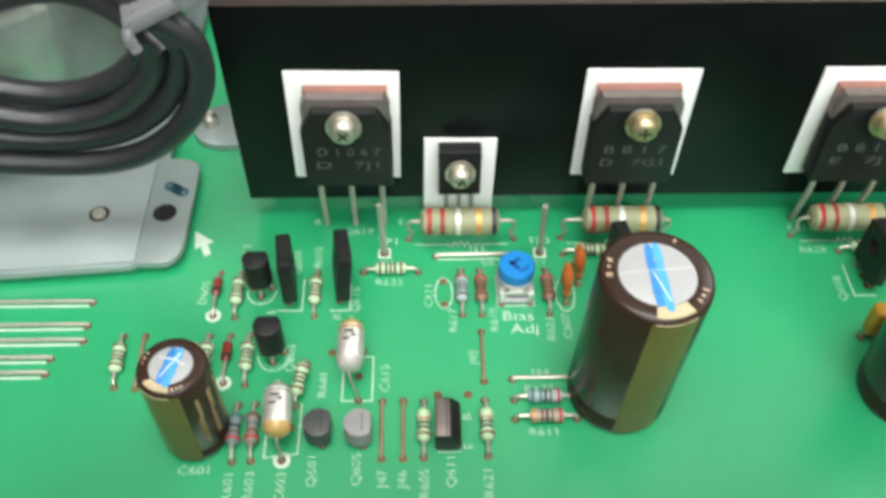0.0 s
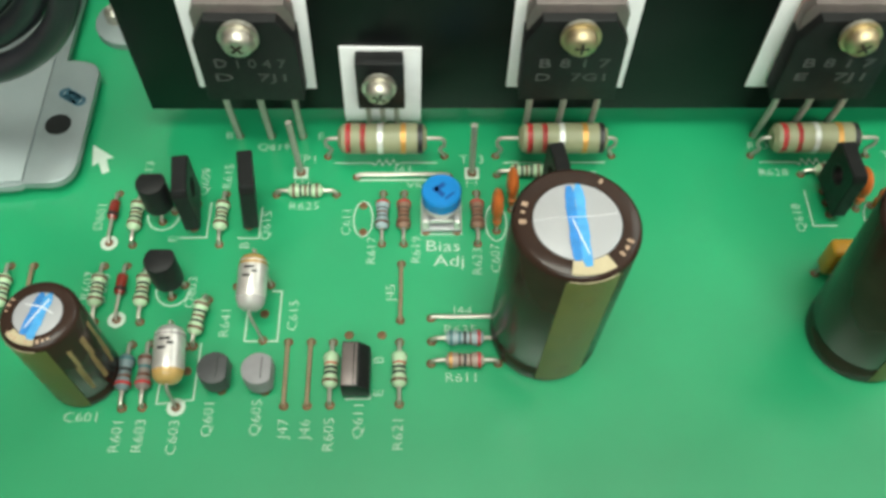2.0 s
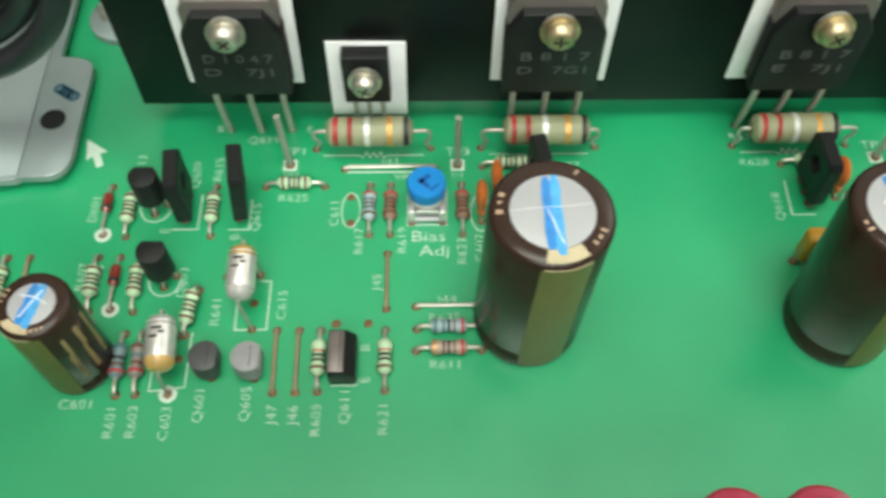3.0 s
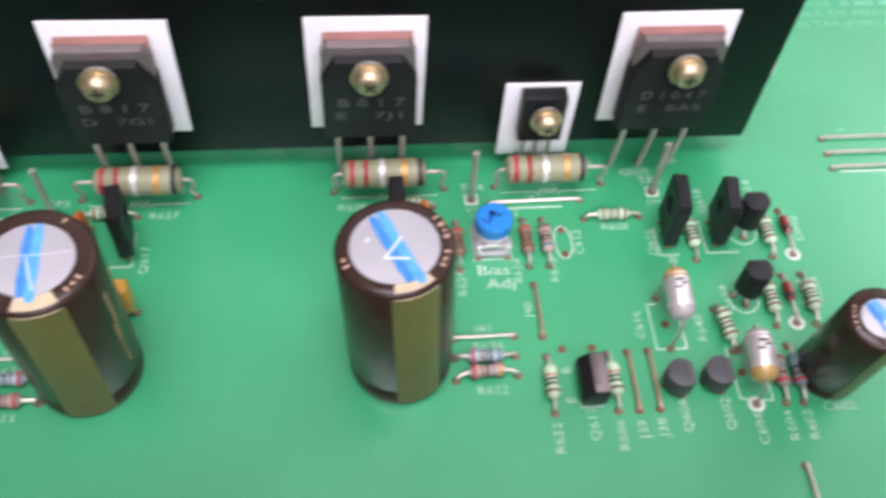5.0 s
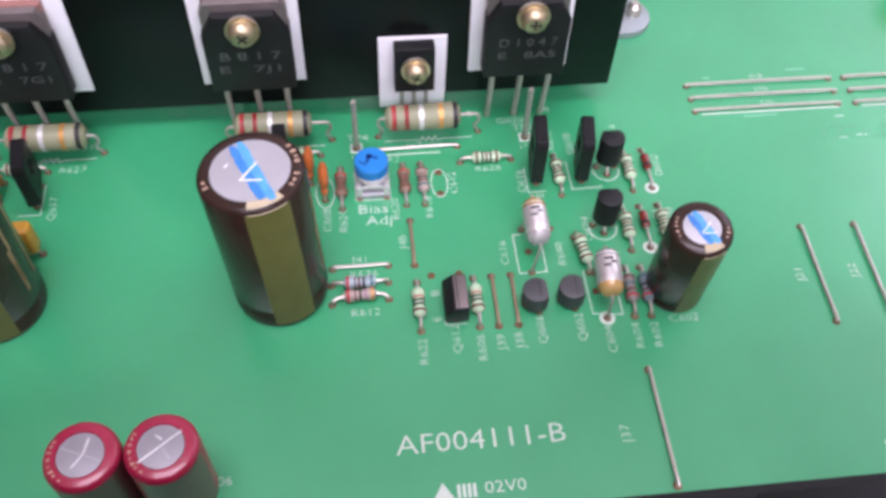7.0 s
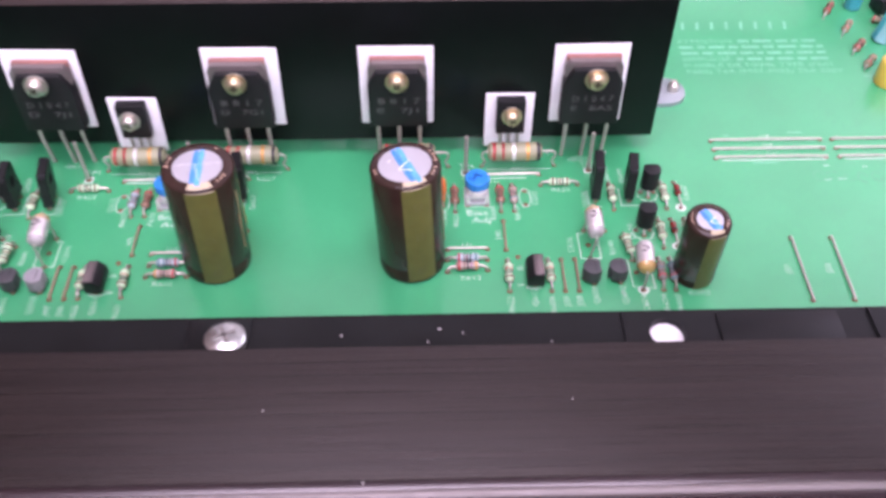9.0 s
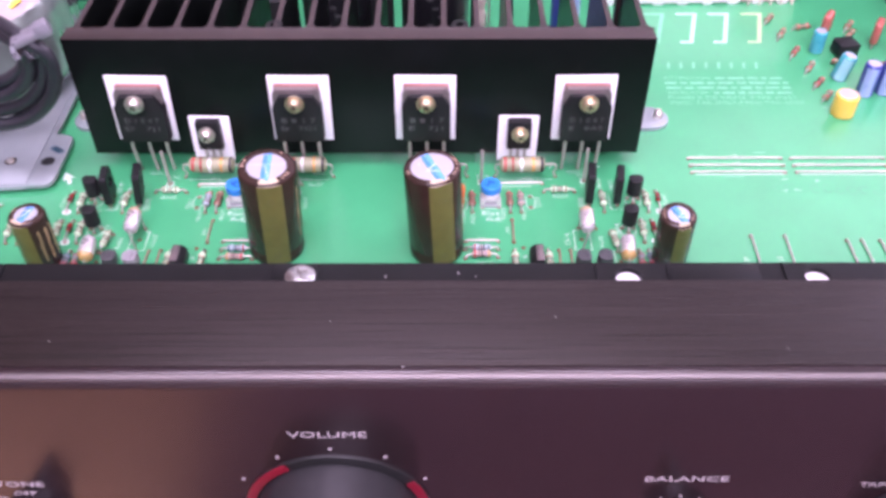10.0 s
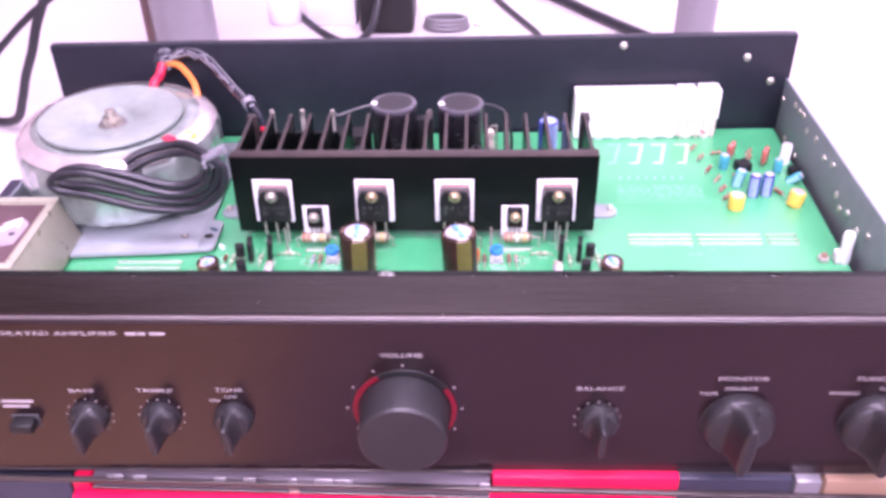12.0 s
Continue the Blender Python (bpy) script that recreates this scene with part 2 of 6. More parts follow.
def lathe(profile, seg=24, axis="Z", c=(0, 0, 0)):
    """A turned body: (radius, height) pairs from bottom to top; ends at radius 0 are closed."""
    bm = bmesh.new()
    rings = []
    for r, h in profile:
        if r < 1e-6:
            rings.append([bm.verts.new((0, 0, h))])
        else:
            rings.append([bm.verts.new((r * math.cos(2 * math.pi * i / seg), r * math.sin(2 * math.pi * i / seg), h)) for i in range(seg)])
    for a, b in zip(rings, rings[1:]):
        for i in range(seg):
            j = (i + 1) % seg
            if len(a) == 1 and len(b) == 1:
                continue
            if len(a) == 1:
                bm.faces.new((a[0], b[j], b[i]))
            elif len(b) == 1:
                bm.faces.new((a[i], a[j], b[0]))
            else:
                bm.faces.new((a[i], a[j], b[j], b[i]))
    turn = {"Z": Matrix(), "X": Matrix.Rotation(math.pi / 2, 4, "Y"), "Y": Matrix.Rotation(-math.pi / 2, 4, "X")}[axis]
    bmesh.ops.transform(bm, matrix=Matrix.Translation(c) @ turn, verts=bm.verts[:])
    return bm


def rod(r, h, seg=20, c=(0, 0, 0), axis="Z", bev=0.0):
    b = min(bev, r * 0.9)
    if b:
        prof = [(0, 0), (r - b, 0), (r - b * 0.3, b * 0.3), (r, b), (r, h - b), (r - b * 0.3, h - b * 0.3), (r - b, h), (0, h)]
    else:
        prof = [(0, 0), (r, 0), (r, h), (0, h)]
    return lathe(prof, seg, axis, c)


def wire(points, r=0.3, seg=8, smooth=0):
    """A round wire swept along points, with optional Catmull-Rom smoothing."""
    pts = [Vector(p) for p in points]
    if smooth:
        out = []
        for i in range(len(pts) - 1):
            p0, p1, p2, p3 = pts[max(i - 1, 0)], pts[i], pts[i + 1], pts[min(i + 2, len(pts) - 1)]
            for k in range(smooth):
                t = k / smooth
                out.append(0.5 * ((2 * p1) + (p2 - p0) * t + (2 * p0 - 5 * p1 + 4 * p2 - p3) * t * t + (3 * p1 - p0 - 3 * p2 + p3) * t ** 3))
        pts = out + [pts[-1]]
    bm = bmesh.new()
    rings, side = [], None
    for i, p in enumerate(pts):
        way = (pts[min(i + 1, len(pts) - 1)] - pts[max(i - 1, 0)]).normalized()
        if side is None:
            side = way.orthogonal().normalized()
        side = (side - way * side.dot(way)).normalized()
        up = way.cross(side)
        rings.append([bm.verts.new(p + (side * math.cos(2 * math.pi * k / seg) + up * math.sin(2 * math.pi * k / seg)) * r) for k in range(seg)])
    for a, b in zip(rings, rings[1:]):
        for k in range(seg):
            bm.faces.new((a[k], a[(k + 1) % seg], b[(k + 1) % seg], b[k]))
    bm.faces.new(rings[0][::-1]), bm.faces.new(rings[-1])
    return bm


def slab(outline, z0, z1, bev=0.0):
    """A flat plate with the outline (x, y), from height z0 to z1."""
    bm = bmesh.new()
    low = [bm.verts.new((x, y, z0)) for x, y in outline]
    top = [bm.verts.new((x, y, z1)) for x, y in outline]
    n = len(outline)
    bm.faces.new(low[::-1])
    cap = bm.faces.new(top)
    for i in range(n):
        bm.faces.new((low[i], low[(i + 1) % n], top[(i + 1) % n], top[i]))
    if bev:
        bmesh.ops.bevel(bm, geom=list(cap.edges), offset=bev, segments=2, affect="EDGES", profile=0.5)
    return bm


def arc(cx, cy, r, a0, a1, n=8):
    return [(cx + r * math.cos(radians(a0 + (a1 - a0) * i / n)), cy + r * math.sin(radians(a0 + (a1 - a0) * i / n))) for i in range(n + 1)]


def moved(bm, m):
    bmesh.ops.transform(bm, matrix=m, verts=bm.verts[:])
    return bm


def joined(*shapes):
    bm = bmesh.new()
    for s in shapes:
        tmp = bpy.data.meshes.new("tmp")
        s.to_mesh(tmp)
        s.free()
        bm.from_mesh(tmp)
        bpy.data.meshes.remove(tmp)
    return bm


def as_mesh(name, bm, material):
    bmesh.ops.recalc_face_normals(bm, faces=bm.faces[:])
    bmesh.ops.scale(bm, vec=(MM, MM, MM), verts=bm.verts[:])
    me = bpy.data.meshes.new(name)
    bm.to_mesh(me)
    bm.free()
    for p in me.polygons:
        p.use_smooth = True
    me.set_sharp_from_angle(angle=radians(35))
    me.materials.append(material)
    return me


def part(name, bm, material, parent, label="", m=None):
    """Links a shape (or a mesh made before) as one mesh object under a thing or a part."""
    me = bm if isinstance(bm, bpy.types.Mesh) else as_mesh(name, bm, material)
    ob = new(name, me)
    ob.parent = parent
    if m is not None:
        ob.matrix_basis = m
    return tagged(ob, label)


def at(x, y, z=0.0, rx=0.0, ry=0.0, rz=0.0):
    return pose(x * MM, y * MM, z * MM, rx, ry, rz)


def thing(name, m, label, category, group=""):
    ob = new(name)
    ob.empty_display_size = 0.005
    ob.matrix_basis = m
    return tagged(ob, label, category, group)


def solid(name, bm, material, label, category, group="", kind="", m=None):
    ob = new(name, as_mesh(name, bm, material))
    if m is not None:
        ob.matrix_basis = m
    return tagged(ob, label, category, group, kind)


TEXTS = {}


def lettering(text, size, depth=0.03, align="CENTER", bold=0.0):
    """Letters of the built-in font as a mesh, size in millimetres."""
    key = (text, size, depth, align, bold)
    if key not in TEXTS:
        cu = bpy.data.curves.new("lettering", "FONT")
        cu.body, cu.size, cu.align_x, cu.align_y, cu.extrude, cu.offset = text, size, align, "CENTER", depth, bold
        cu.resolution_u = 2
        ob = bpy.data.objects.new("lettering", cu)
        scene.collection.objects.link(ob)
        dg = bpy.context.evaluated_depsgraph_get()
        me = bpy.data.meshes.new_from_object(ob.evaluated_get(dg))
        bpy.data.objects.remove(ob)
        me.transform(Matrix.Diagonal((MM, MM, MM, 1)))
        TEXTS[key] = me
    return TEXTS[key]


def letters(name, text, size, material, parent, m, bold=0.0, depth=0.03, stretch=1.0):
    me = lettering(text, size, depth, bold=bold)
    if not me.materials:
        me.materials.append(material)
    return part(name, me, material, parent, m=m @ Matrix.Diagonal((stretch, 1, 1, 1)))


PADS = []          # where leads go through the board
CACHE = {}


def cached(key, build, name, material):
    if key not in CACHE:
        CACHE[key] = as_mesh(name, build(), material)
    return CACHE[key]

# ---- the room ----
PLASTER = mat("white_plaster", (0.725, 0.71, 0.70), rough=0.85, vary=0.05, scale=6, bump=0.2, bump_scale=200)
FLOOR = mat("light_brown_floor", (0.74, 0.43, 0.24), rough=0.6, vary=0.15, scale=8)
REFLECTED_DARK = mat("dark_maroon_reflected_sheet", (0.13, 0.07, 0.08), rough=0.95, vary=0.15, scale=40, bump=0.4, bump_scale=300)
REFLECTED_PURPLE = mat("dull_purple_reflected_sheet", (0.30, 0.19, 0.23), rough=0.95, vary=0.15, scale=40, bump=0.4, bump_scale=300)
TABLETOP = mat("white_laminate", (0.47, 0.43, 0.43), rough=0.5, vary=0.05, scale=20)


WARM_WALL = mat("warm_brown_paint", (0.14, 0.095, 0.08), rough=0.8, vary=0.08, scale=6, bump=0.2, bump_scale=200)


def room_panel(name, sx, sy, sz, x, y, z, material, label, category):
    return solid(name, box(sx * 1000, sy * 1000, sz * 1000), material, label, category, kind="structure", m=pose(x, y, z))


TABLE_Z = -0.062
room_panel("floor", 4.0, 4.0, 0.1, 0, 0, TABLE_Z - 0.80, FLOOR, "plain brown floor of the room", "floor")
# unseen purple floor sheet, added to tint what the front panel reflects
room_panel("carpet", 2.22, 1.0, 0.012, 0.79, -1.40, TABLE_Z - 0.744, REFLECTED_PURPLE, "unseen dull purple sheet on the floor, added for its reflection in the front panel", "carpet")
# unseen dark sheet, added so the front panel mirrors something dark from above
room_panel("floor_mat", 2.2, 0.68, 0.01, 0.80, -0.55, TABLE_Z - 0.745, REFLECTED_DARK, "unseen dark maroon sheet on the floor, added to darken the front panel's reflection", "mat")
room_panel("ceiling", 4.0, 4.0, 0.1, 0, 0, 2.40, PLASTER, "plain white ceiling of the room", "ceiling")
# unseen wall, set near and brown to shape reflections in the front panel
room_panel("wall_west", 0.1, 4.0, 3.3, -1.1, 0, 0.8, WARM_WALL, "unseen warm brown wall, set close for its reflection in the metal", "wall")
room_panel("wall_east", 0.1, 4.0, 3.3, 1.95, 0, 0.8, PLASTER, "plain white plaster wall", "wall")
room_panel("wall_south", 3.8, 0.1, 3.3, 0, -1.95, 0.8, PLASTER, "plain white plaster wall", "wall")
room_panel("wall_north", 3.8, 0.1, 3.3, 0, 1.55, 0.8, PLASTER, "pinkish white plaster wall behind the table", "wall")


def table():
    t = thing("work_table", pose(0, 0.47, TABLE_Z), "white laminate work table under the opened amplifier", "table")
    part("tabletop", box(2000, 1260, 30, (0, 0, -15), 3), TABLETOP, t)
    for sx in (-1, 1):
        for sy in (-1, 1):
            part("leg", box(50, 50, 720, (sx * 940, sy * 570, -390), 3), STEEL_GREY, t)


table()

# ---- the amplifier: chassis ----
PANEL_Y = -140.5
BACK_YAW = math.degrees(math.atan2(10, 425))


def holed_plate(hx, hy, r, t):
    """A flat oblong with a round hole through its middle."""
    corner = math.atan2(hy, hx)
    turns = sorted([corner, math.pi - corner, math.pi + corner, 2 * math.pi - corner] + [math.pi * (k + 0.31) / 10 for k in range(20)])
    bm = bmesh.new()
    rings = []
    for a in turns:
        c, q = math.cos(a), math.sin(a)
        far = min(hx / max(abs(c), 1e-9), hy / max(abs(q), 1e-9))
        rings.append([bm.verts.new(p) for p in ((far * c, far * q, 0), (far * c, far * q, t), (r * c, r * q, t), (r * c, r * q, 0))])
    for p, q in zip(rings, rings[1:] + rings[:1]):
        for k in range(4):
            bm.faces.new((p[k], p[(k + 1) % 4], q[(k + 1) % 4], q[k]))
    return bm


def chassis():
    c = thing("amplifier_chassis", at(0, 0, -18), "black painted steel amplifier chassis with its lid taken off", "chassis")
    part("bottom_plate", box(428, 230, 1.2, (0, -3, 0.6)), STEEL_BLACK, c)
    back = part("back_panel", joined(box(428, 1.5, 75.5, (2, 0, 38.2), 0.4), box(428, 6, 1.2, (2, 2.6, 75.6), 0.3)), STEEL_BLACK, c, "black painted rear panel with bright screws",
                m=at(-2, 111, 0, 0, 0, BACK_YAW))
    for x, z in ((-129, 69), (117, 71.5), (189, 63), (205, 48)):
        part("screw", lathe([(0, 0), (2.2, 0), (2.2, 0.6), (1.2, 1.5), (0, 1.7)], 14, "Y"), ZINC, back, m=at(x, -0.8, z, 0, 0, 180))
    for x in (212.6, -212.6):
        panel = part("side_panel", box(1.5, 233, 49 if x > 0 else 30, (0, 3.5, 25 if x > 0 else 15.5), 0.4), SIDE_STEEL, c, "dark grey steel side panel with bright rivets", m=at(x, -4, 0))
        s = -1 if x > 0 else 1
        for y, z in () if x < 0 else ((117, 37.3), (96, 43.4), (88, 43.7), (82, 44.1), (72, 39.7), (58, 42.0), (42, 39.4), (31, 41.5), (101, 19.7), (81, 19.0), (18, 31.8), (11, 27.8), (1, 31.5), (-12, 30), (-24, 35)):
            part("rivet", lathe([(0, 0), (2.0, 0), (1.8, 0.5), (1.0, 0.9), (0, 1.0)], 12, "X"), ZINC, panel, m=at(s * 0.7, y, z, 0, 0, 0 if s > 0 else 180))
    for x in (-180, 180):
        for y in (-100, 90):
            part("foot", rod(11, 10.5, 20, (x, y, -10.5), bev=1), MOULD, c)
    # folded lip along the front, with slots and holes
    holes = (-101, 62.8, 101.6, 140)
    flat = []
    for x0, x1 in zip((-212,) + tuple(x + 4 for x in holes), tuple(x - 4 for x in holes) + (212,)):
        flat.append(box(x1 - x0, 9.5, 1.2, ((x0 + x1) / 2, -111.0, 72.1)))
    for x in holes:
        flat.append(moved(holed_plate(4.0, 4.75, 2.75, 1.2), Matrix.Translation((x, -111.0, 71.5))))
    lip = part("front_lip", joined(*flat, box(424, 1.2, 68, (0, -115.2, 37), 0.2)), LIP_BLACK, c, "black folded steel lip behind the front panel")
    part("raised_pad", box(9.5, 8.6, 0.5, (-5.75, -111.0, 72.9), 0.15), LIP_BLACK, lip)
    part("raised_pad", box(14, 8.6, 0.5, (-73, -111.0, 72.9), 0.15), LIP_BLACK, lip)
    for x in (62.8, 101.6):
        part("raised_pad", moved(holed_plate(6.6, 4.3, 2.75, 0.5), Matrix.Translation((x, -111.0, 72.68))), LIP_BLACK, lip)
    part("slot_plate", box(19, 6.5, 0.4, (80.5, -110.4, 72.85), 0.12), LIP_BLACK, lip)
    part("slot_plate", box(18, 6.5, 0.4, (-120, -110.4, 72.85), 0.12), LIP_BLACK, lip)
    for x in holes:
        part("hole_plug", rod(2.7, 0.8, 24, (0, 0, 0), bev=0.1), PLUG, lip, "white plug in a round hole", m=at(x, -111.0, 71.2))
    for x, y, r in ((28, -109.2, 0.22), (31.5, -110.0, 0.15), (26.2, -111.6, 0.18), (13, -110.2, 0.2), (45, -112, 0.14)):
        part("dust_speck", lathe([(0, 0), (r, 0), (r * 0.6, r * 0.4), (0, r * 0.5)], 8), PAPER_DUST, lip, "pale speck of dust", m=at(x, y, 72.72))
    return c


chassis()


def lip_screw():
    s = thing("pan_head_screw", at(-4.3, -111.4, 55.1), "shiny steel pan head screw on the black front lip", "screw")
    part("head", lathe([(0, 0), (3.1, 0), (3.3, 0.5), (3.1, 1.2), (2.2, 1.8), (0, 2.0)], 24), SCREW_STEEL, s)
    for a in (25, 115):
        part("cross_slot", box(3.4, 0.6, 0.3, (0, 0, 1.95)), NUT_STEEL, s, m=at(0, 0, 0, 0, 0, a))


lip_screw()


def front_panel():
    f = thing("front_panel", at(0, PANEL_Y, 0), "black brushed aluminium amplifier front panel with grey legends", "front panel")
    # extruded profile: face, rounded edge, flat top, short return
    prof = [(0, -17)] + [(3 - 3 * math.cos(radians(a)), 56.3 + 3 * math.sin(radians(a))) for a in range(0, 91, 10)] + [(24.6, 59.3), (24.6, 56.4), (4, 56.4), (4, -17)]
    bm = bmesh.new()
    left, right = [[bm.verts.new((x, y, z)) for y, z in prof] for x in (-218, 218)]
    n = len(prof)
    for i in range(n):
        bm.faces.new((left[i], left[(i + 1) % n], right[(i + 1) % n], right[i]))
    bm.faces.new(left), bm.faces.new(right[::-1])
    part("panel_body", bm, FACE, f)
    part("top_strip", box(436, 21.3, 0.25, (0, 13.9, 59.38), 0.05), BRUSHED, f, "dark brushed aluminium top strip")
    for x, y, z, r in ((17.5, 3.0, 59.4, 0.16), (-48, 9, 59.5, 0.11), (46, 15, 59.5, 0.12), (88, 7, 59.5, 0.12), (31, 0.35, 57.2, 0.18), (3.5, 14, 59.5, 0.1), (120, 16, 59.5, 0.12)):
        part("dust_speck", lathe([(0, 0), (r, 0), (r * 0.6, r * 0.4), (0, r * 0.5)], 8), PAPER_DUST, f, "pale speck of dust", m=at(x, y, z))
    # thin metal strip stands in for the highlight on the rounded edge
    part("bright_edge", wire([(-218 + 10.9 * k, 1.75, 58.1 + 0.05 * math.sin(k * 1.7) + 0.04 * math.sin(k * 0.6)) for k in range(41)], 1.05, 12), EDGE_METAL, f, "metal strip for the highlight along the rounded top edge")
    part("bottom_edge", box(436, 3, 1.0, (0, 1.0, -17.4), 0.3), EDGE_METAL, f)

    def legend(text, x, z, size, stretch=1.5):
        letters("legend", text, size, LEGEND, f, at(x, -0.05, z, 90), bold=0.0, stretch=stretch)

    legend("VOLUME", 2.6, 42.6, 2.7, 1.45)
    legend("BALANCE", 74.0, 27.0, 2.5, 1.58)
    legend("MONITOR", 124.6, 32.0, 2.6)
    legend("SOURCE", 124.5, 27.2, 2.2, 1.4)
    legend("TAPE", 113.1, 24.8, 2.1, 1.4)
    legend("FUNCTION", 174.5, 32.2, 2.6)
    legend("PHONO", 161.5, 25.2, 2.1, 1.4)
    legend("CD", 175.5, 27.4, 2.1, 1.4)
    legend("BASS", -116.6, 24.9, 2.4, 1.9)
    legend("TREBLE", -89.2, 25.1, 2.4, 1.76)
    legend("TONE", -61.6, 25.4, 2.5)
    legend("ON", -67.5, 20.2, 1.9, 1.4)
    legend("OFF", -61.4, 22.0, 1.9, 1.4)
    legend("INTEGRATED AMPLIFIER", -123.9, 52.4, 2.5, 2.0)
    for x0, x1, z in ((-94, -90, 52.4), (-89.5, -86.8, 52.4), (-85.4, -80, 52.4), (-148, -136, 19.4), (-148, -138, 16.9)):
        part("legend_bar", box(x1 - x0, 0.06, 1.3, ((x0 + x1) / 2, -0.03, z)), LEGEND, f)

    def dots(cx, cz, r, angles, size):
        for a in angles:
            part("dot", rod(size, 0.08, 10, axis="Y"), LEGEND, f, m=at(cx + r * math.sin(radians(a)), -0.08, cz + r * math.cos(radians(a))))

    dots(2.8, 16.8, 21.2, [k * 30 for k in range(-4, 5)], 0.42)
    for x in (-116, -88.8, 74):
        dots(x, 12.0, 8.6, [k * 28 for k in range(-5, 6)], 0.34)
    return f


front_panel()


def annulus_arc(r0, r1, h0, h1, a0, a1, n=28):
    """A flat ring segment standing out from the panel, angles from straight up, clockwise."""
    bm = bmesh.new()
    cols = []
    for k in range(n + 1):
        a = radians(a0 + (a1 - a0) * k / n)
        cols.append([bm.verts.new((r * math.sin(a), -h, r * math.cos(a))) for r, h in ((r0, h0), (r1, h0), (r1, h1 * 0.7), (r1 - 0.3, h1), (r0, h1))])
    for p, q in zip(cols, cols[1:]):
        for i in range(5):
            bm.faces.new((p[i], p[(i + 1) % 5], q[(i + 1) % 5], q[i]))
    bm.faces.new(cols[0]), bm.faces.new(cols[-1][::-1])
    return bm


def volume_knob(x, z):
    k = thing("volume_knob", at(x, PANEL_Y, z), "large charcoal volume knob with a red ring", "knob")
    part("collar", lathe([(17.0, 0), (19.4, 0), (19.2, 0.5), (17.0, 0.6)], 64, "Y"), MOULD, k, m=at(0, 0, 0, 0, 0, 180))
    # red only on the side arcs; the ring's shaded top is left black
    for a0, a1 in ((-128, -30), (56, 128)):
        part("red_ring", annulus_arc(17.4, 19.2, 0.1, 0.9, a0, a1), KNOB_RED, k, "side arc of the deep red ring behind the knob")
    part("body", lathe([(16.7, 0.3), (16.7, 1.5), (16.3, 8), (16.1, 15.4), (15.8, 16.2), (15.2, 16.7), (0, 16.9)], 72, "Y"), KNOB, k, m=at(0, 0, 0, 0, 0, 180))
    return k


def wedge(r, depth):
    """The finger grip of a pointer knob: broad where it leaves the skirt, narrowing to a blade."""
    bm = bmesh.new()
    rings = []
    for d, w, h in ((0.24, 0.9, 0.97), (0.31, 0.66, 0.97), (0.40, 0.42, 0.97), (0.58, 0.30, 0.96), (0.84, 0.24, 0.94), (0.96, 0.20, 0.92), (1.0, 0.13, 0.86)):
        ring = []
        for k in range(32):
            a = 2 * math.pi * k / 32
            c, s = math.cos(a), math.sin(a)
            ring.append(bm.verts.new((r * w * math.copysign(abs(c) ** 0.7, c), -depth * d, r * h * math.copysign(abs(s) ** 0.8, s))))
        rings.append(ring)
    for p, q in zip(rings, rings[1:]):
        for k in range(32):
            bm.faces.new((p[k], p[(k + 1) % 32], q[(k + 1) % 32], q[k]))
    bm.faces.new(rings[0]), bm.faces.new(rings[-1][::-1])
    return bm


def pointer_knob(x, z, r, depth, label, turn, group):
    k = thing("pointer_knob", at(x, PANEL_Y, z), label, "knob", group)
    part("skirt", lathe([(r * 1.05, 0.2), (r * 1.05, 0.9), (r, 1.0), (r, depth * 0.2), (r * 0.95, depth * 0.3), (r * 0.84, depth * 0.36), (0, depth * 0.4)], 40, "Y"), KNOB, k, m=at(0, 0, 0, 0, turn, 180))
    part("pointer_wing", wedge(r, depth), KNOB, k, m=at(0, 0, 0, 0, turn, 0))
    return k


volume_knob(2.9, 16.5)
for kx in (-116, -88.8, -61.3):
    pointer_knob(kx, 12.2, 7.0, 14.5, "small charcoal pointer knob of the tone controls", -4, "tone knobs")
pointer_knob(74.3, 12.2, 7.2, 14.5, "small charcoal pointer knob of the balance control", 2, "tone knobs")
for kx in (125.2, 175.4):
    pointer_knob(kx, 11.4, 12.9, 17.5, "large charcoal pointer knob of a selector switch", 4, "selector knobs")


def push_button():
    b = thing("push_button", at(-141, PANEL_Y, 9.8), "small black oblong push button in the front panel", "button")
    part("cap", box(9, 7, 4.6, (0, -2.5, 0), 1.2, 3), MOULD, b)
    part("bezel", box(10.6, 0.8, 6.0, (0, -0.1, 0), 0.35), MOULD_GREY, b)


push_button()

# ---- circuit board ----
BOARD = thing("circuit_board", at(0, 0, 0), "green lacquered circuit board with white component print", "circuit board")
part("board", slab([(-206, -108), (206, -108), (209.5, 113), (-206, 103)], -1.6, 0, 0.0), PCB, BOARD)
for sx in (-190, 0, 190):
    for sy in (-90, 90):
        part("standoff", rod(3, 16.3, 12, (sx, sy, -17.9)), TIN, BOARD)


def fin_outline(w):
    """A fin seen from above: straight, with a rounded fillet where it meets the plate."""
    flare = [(w + 2.2 * (1 - math.sin(radians(a))), -18.4 + 2.6 * (1 - math.cos(radians(a)))) for a in range(0, 91, 15)]
    return [(-x, y) for x, y in flare[::-1]][::-1] + [(-w, 20.7), (w, 20.7)] + flare[::-1]


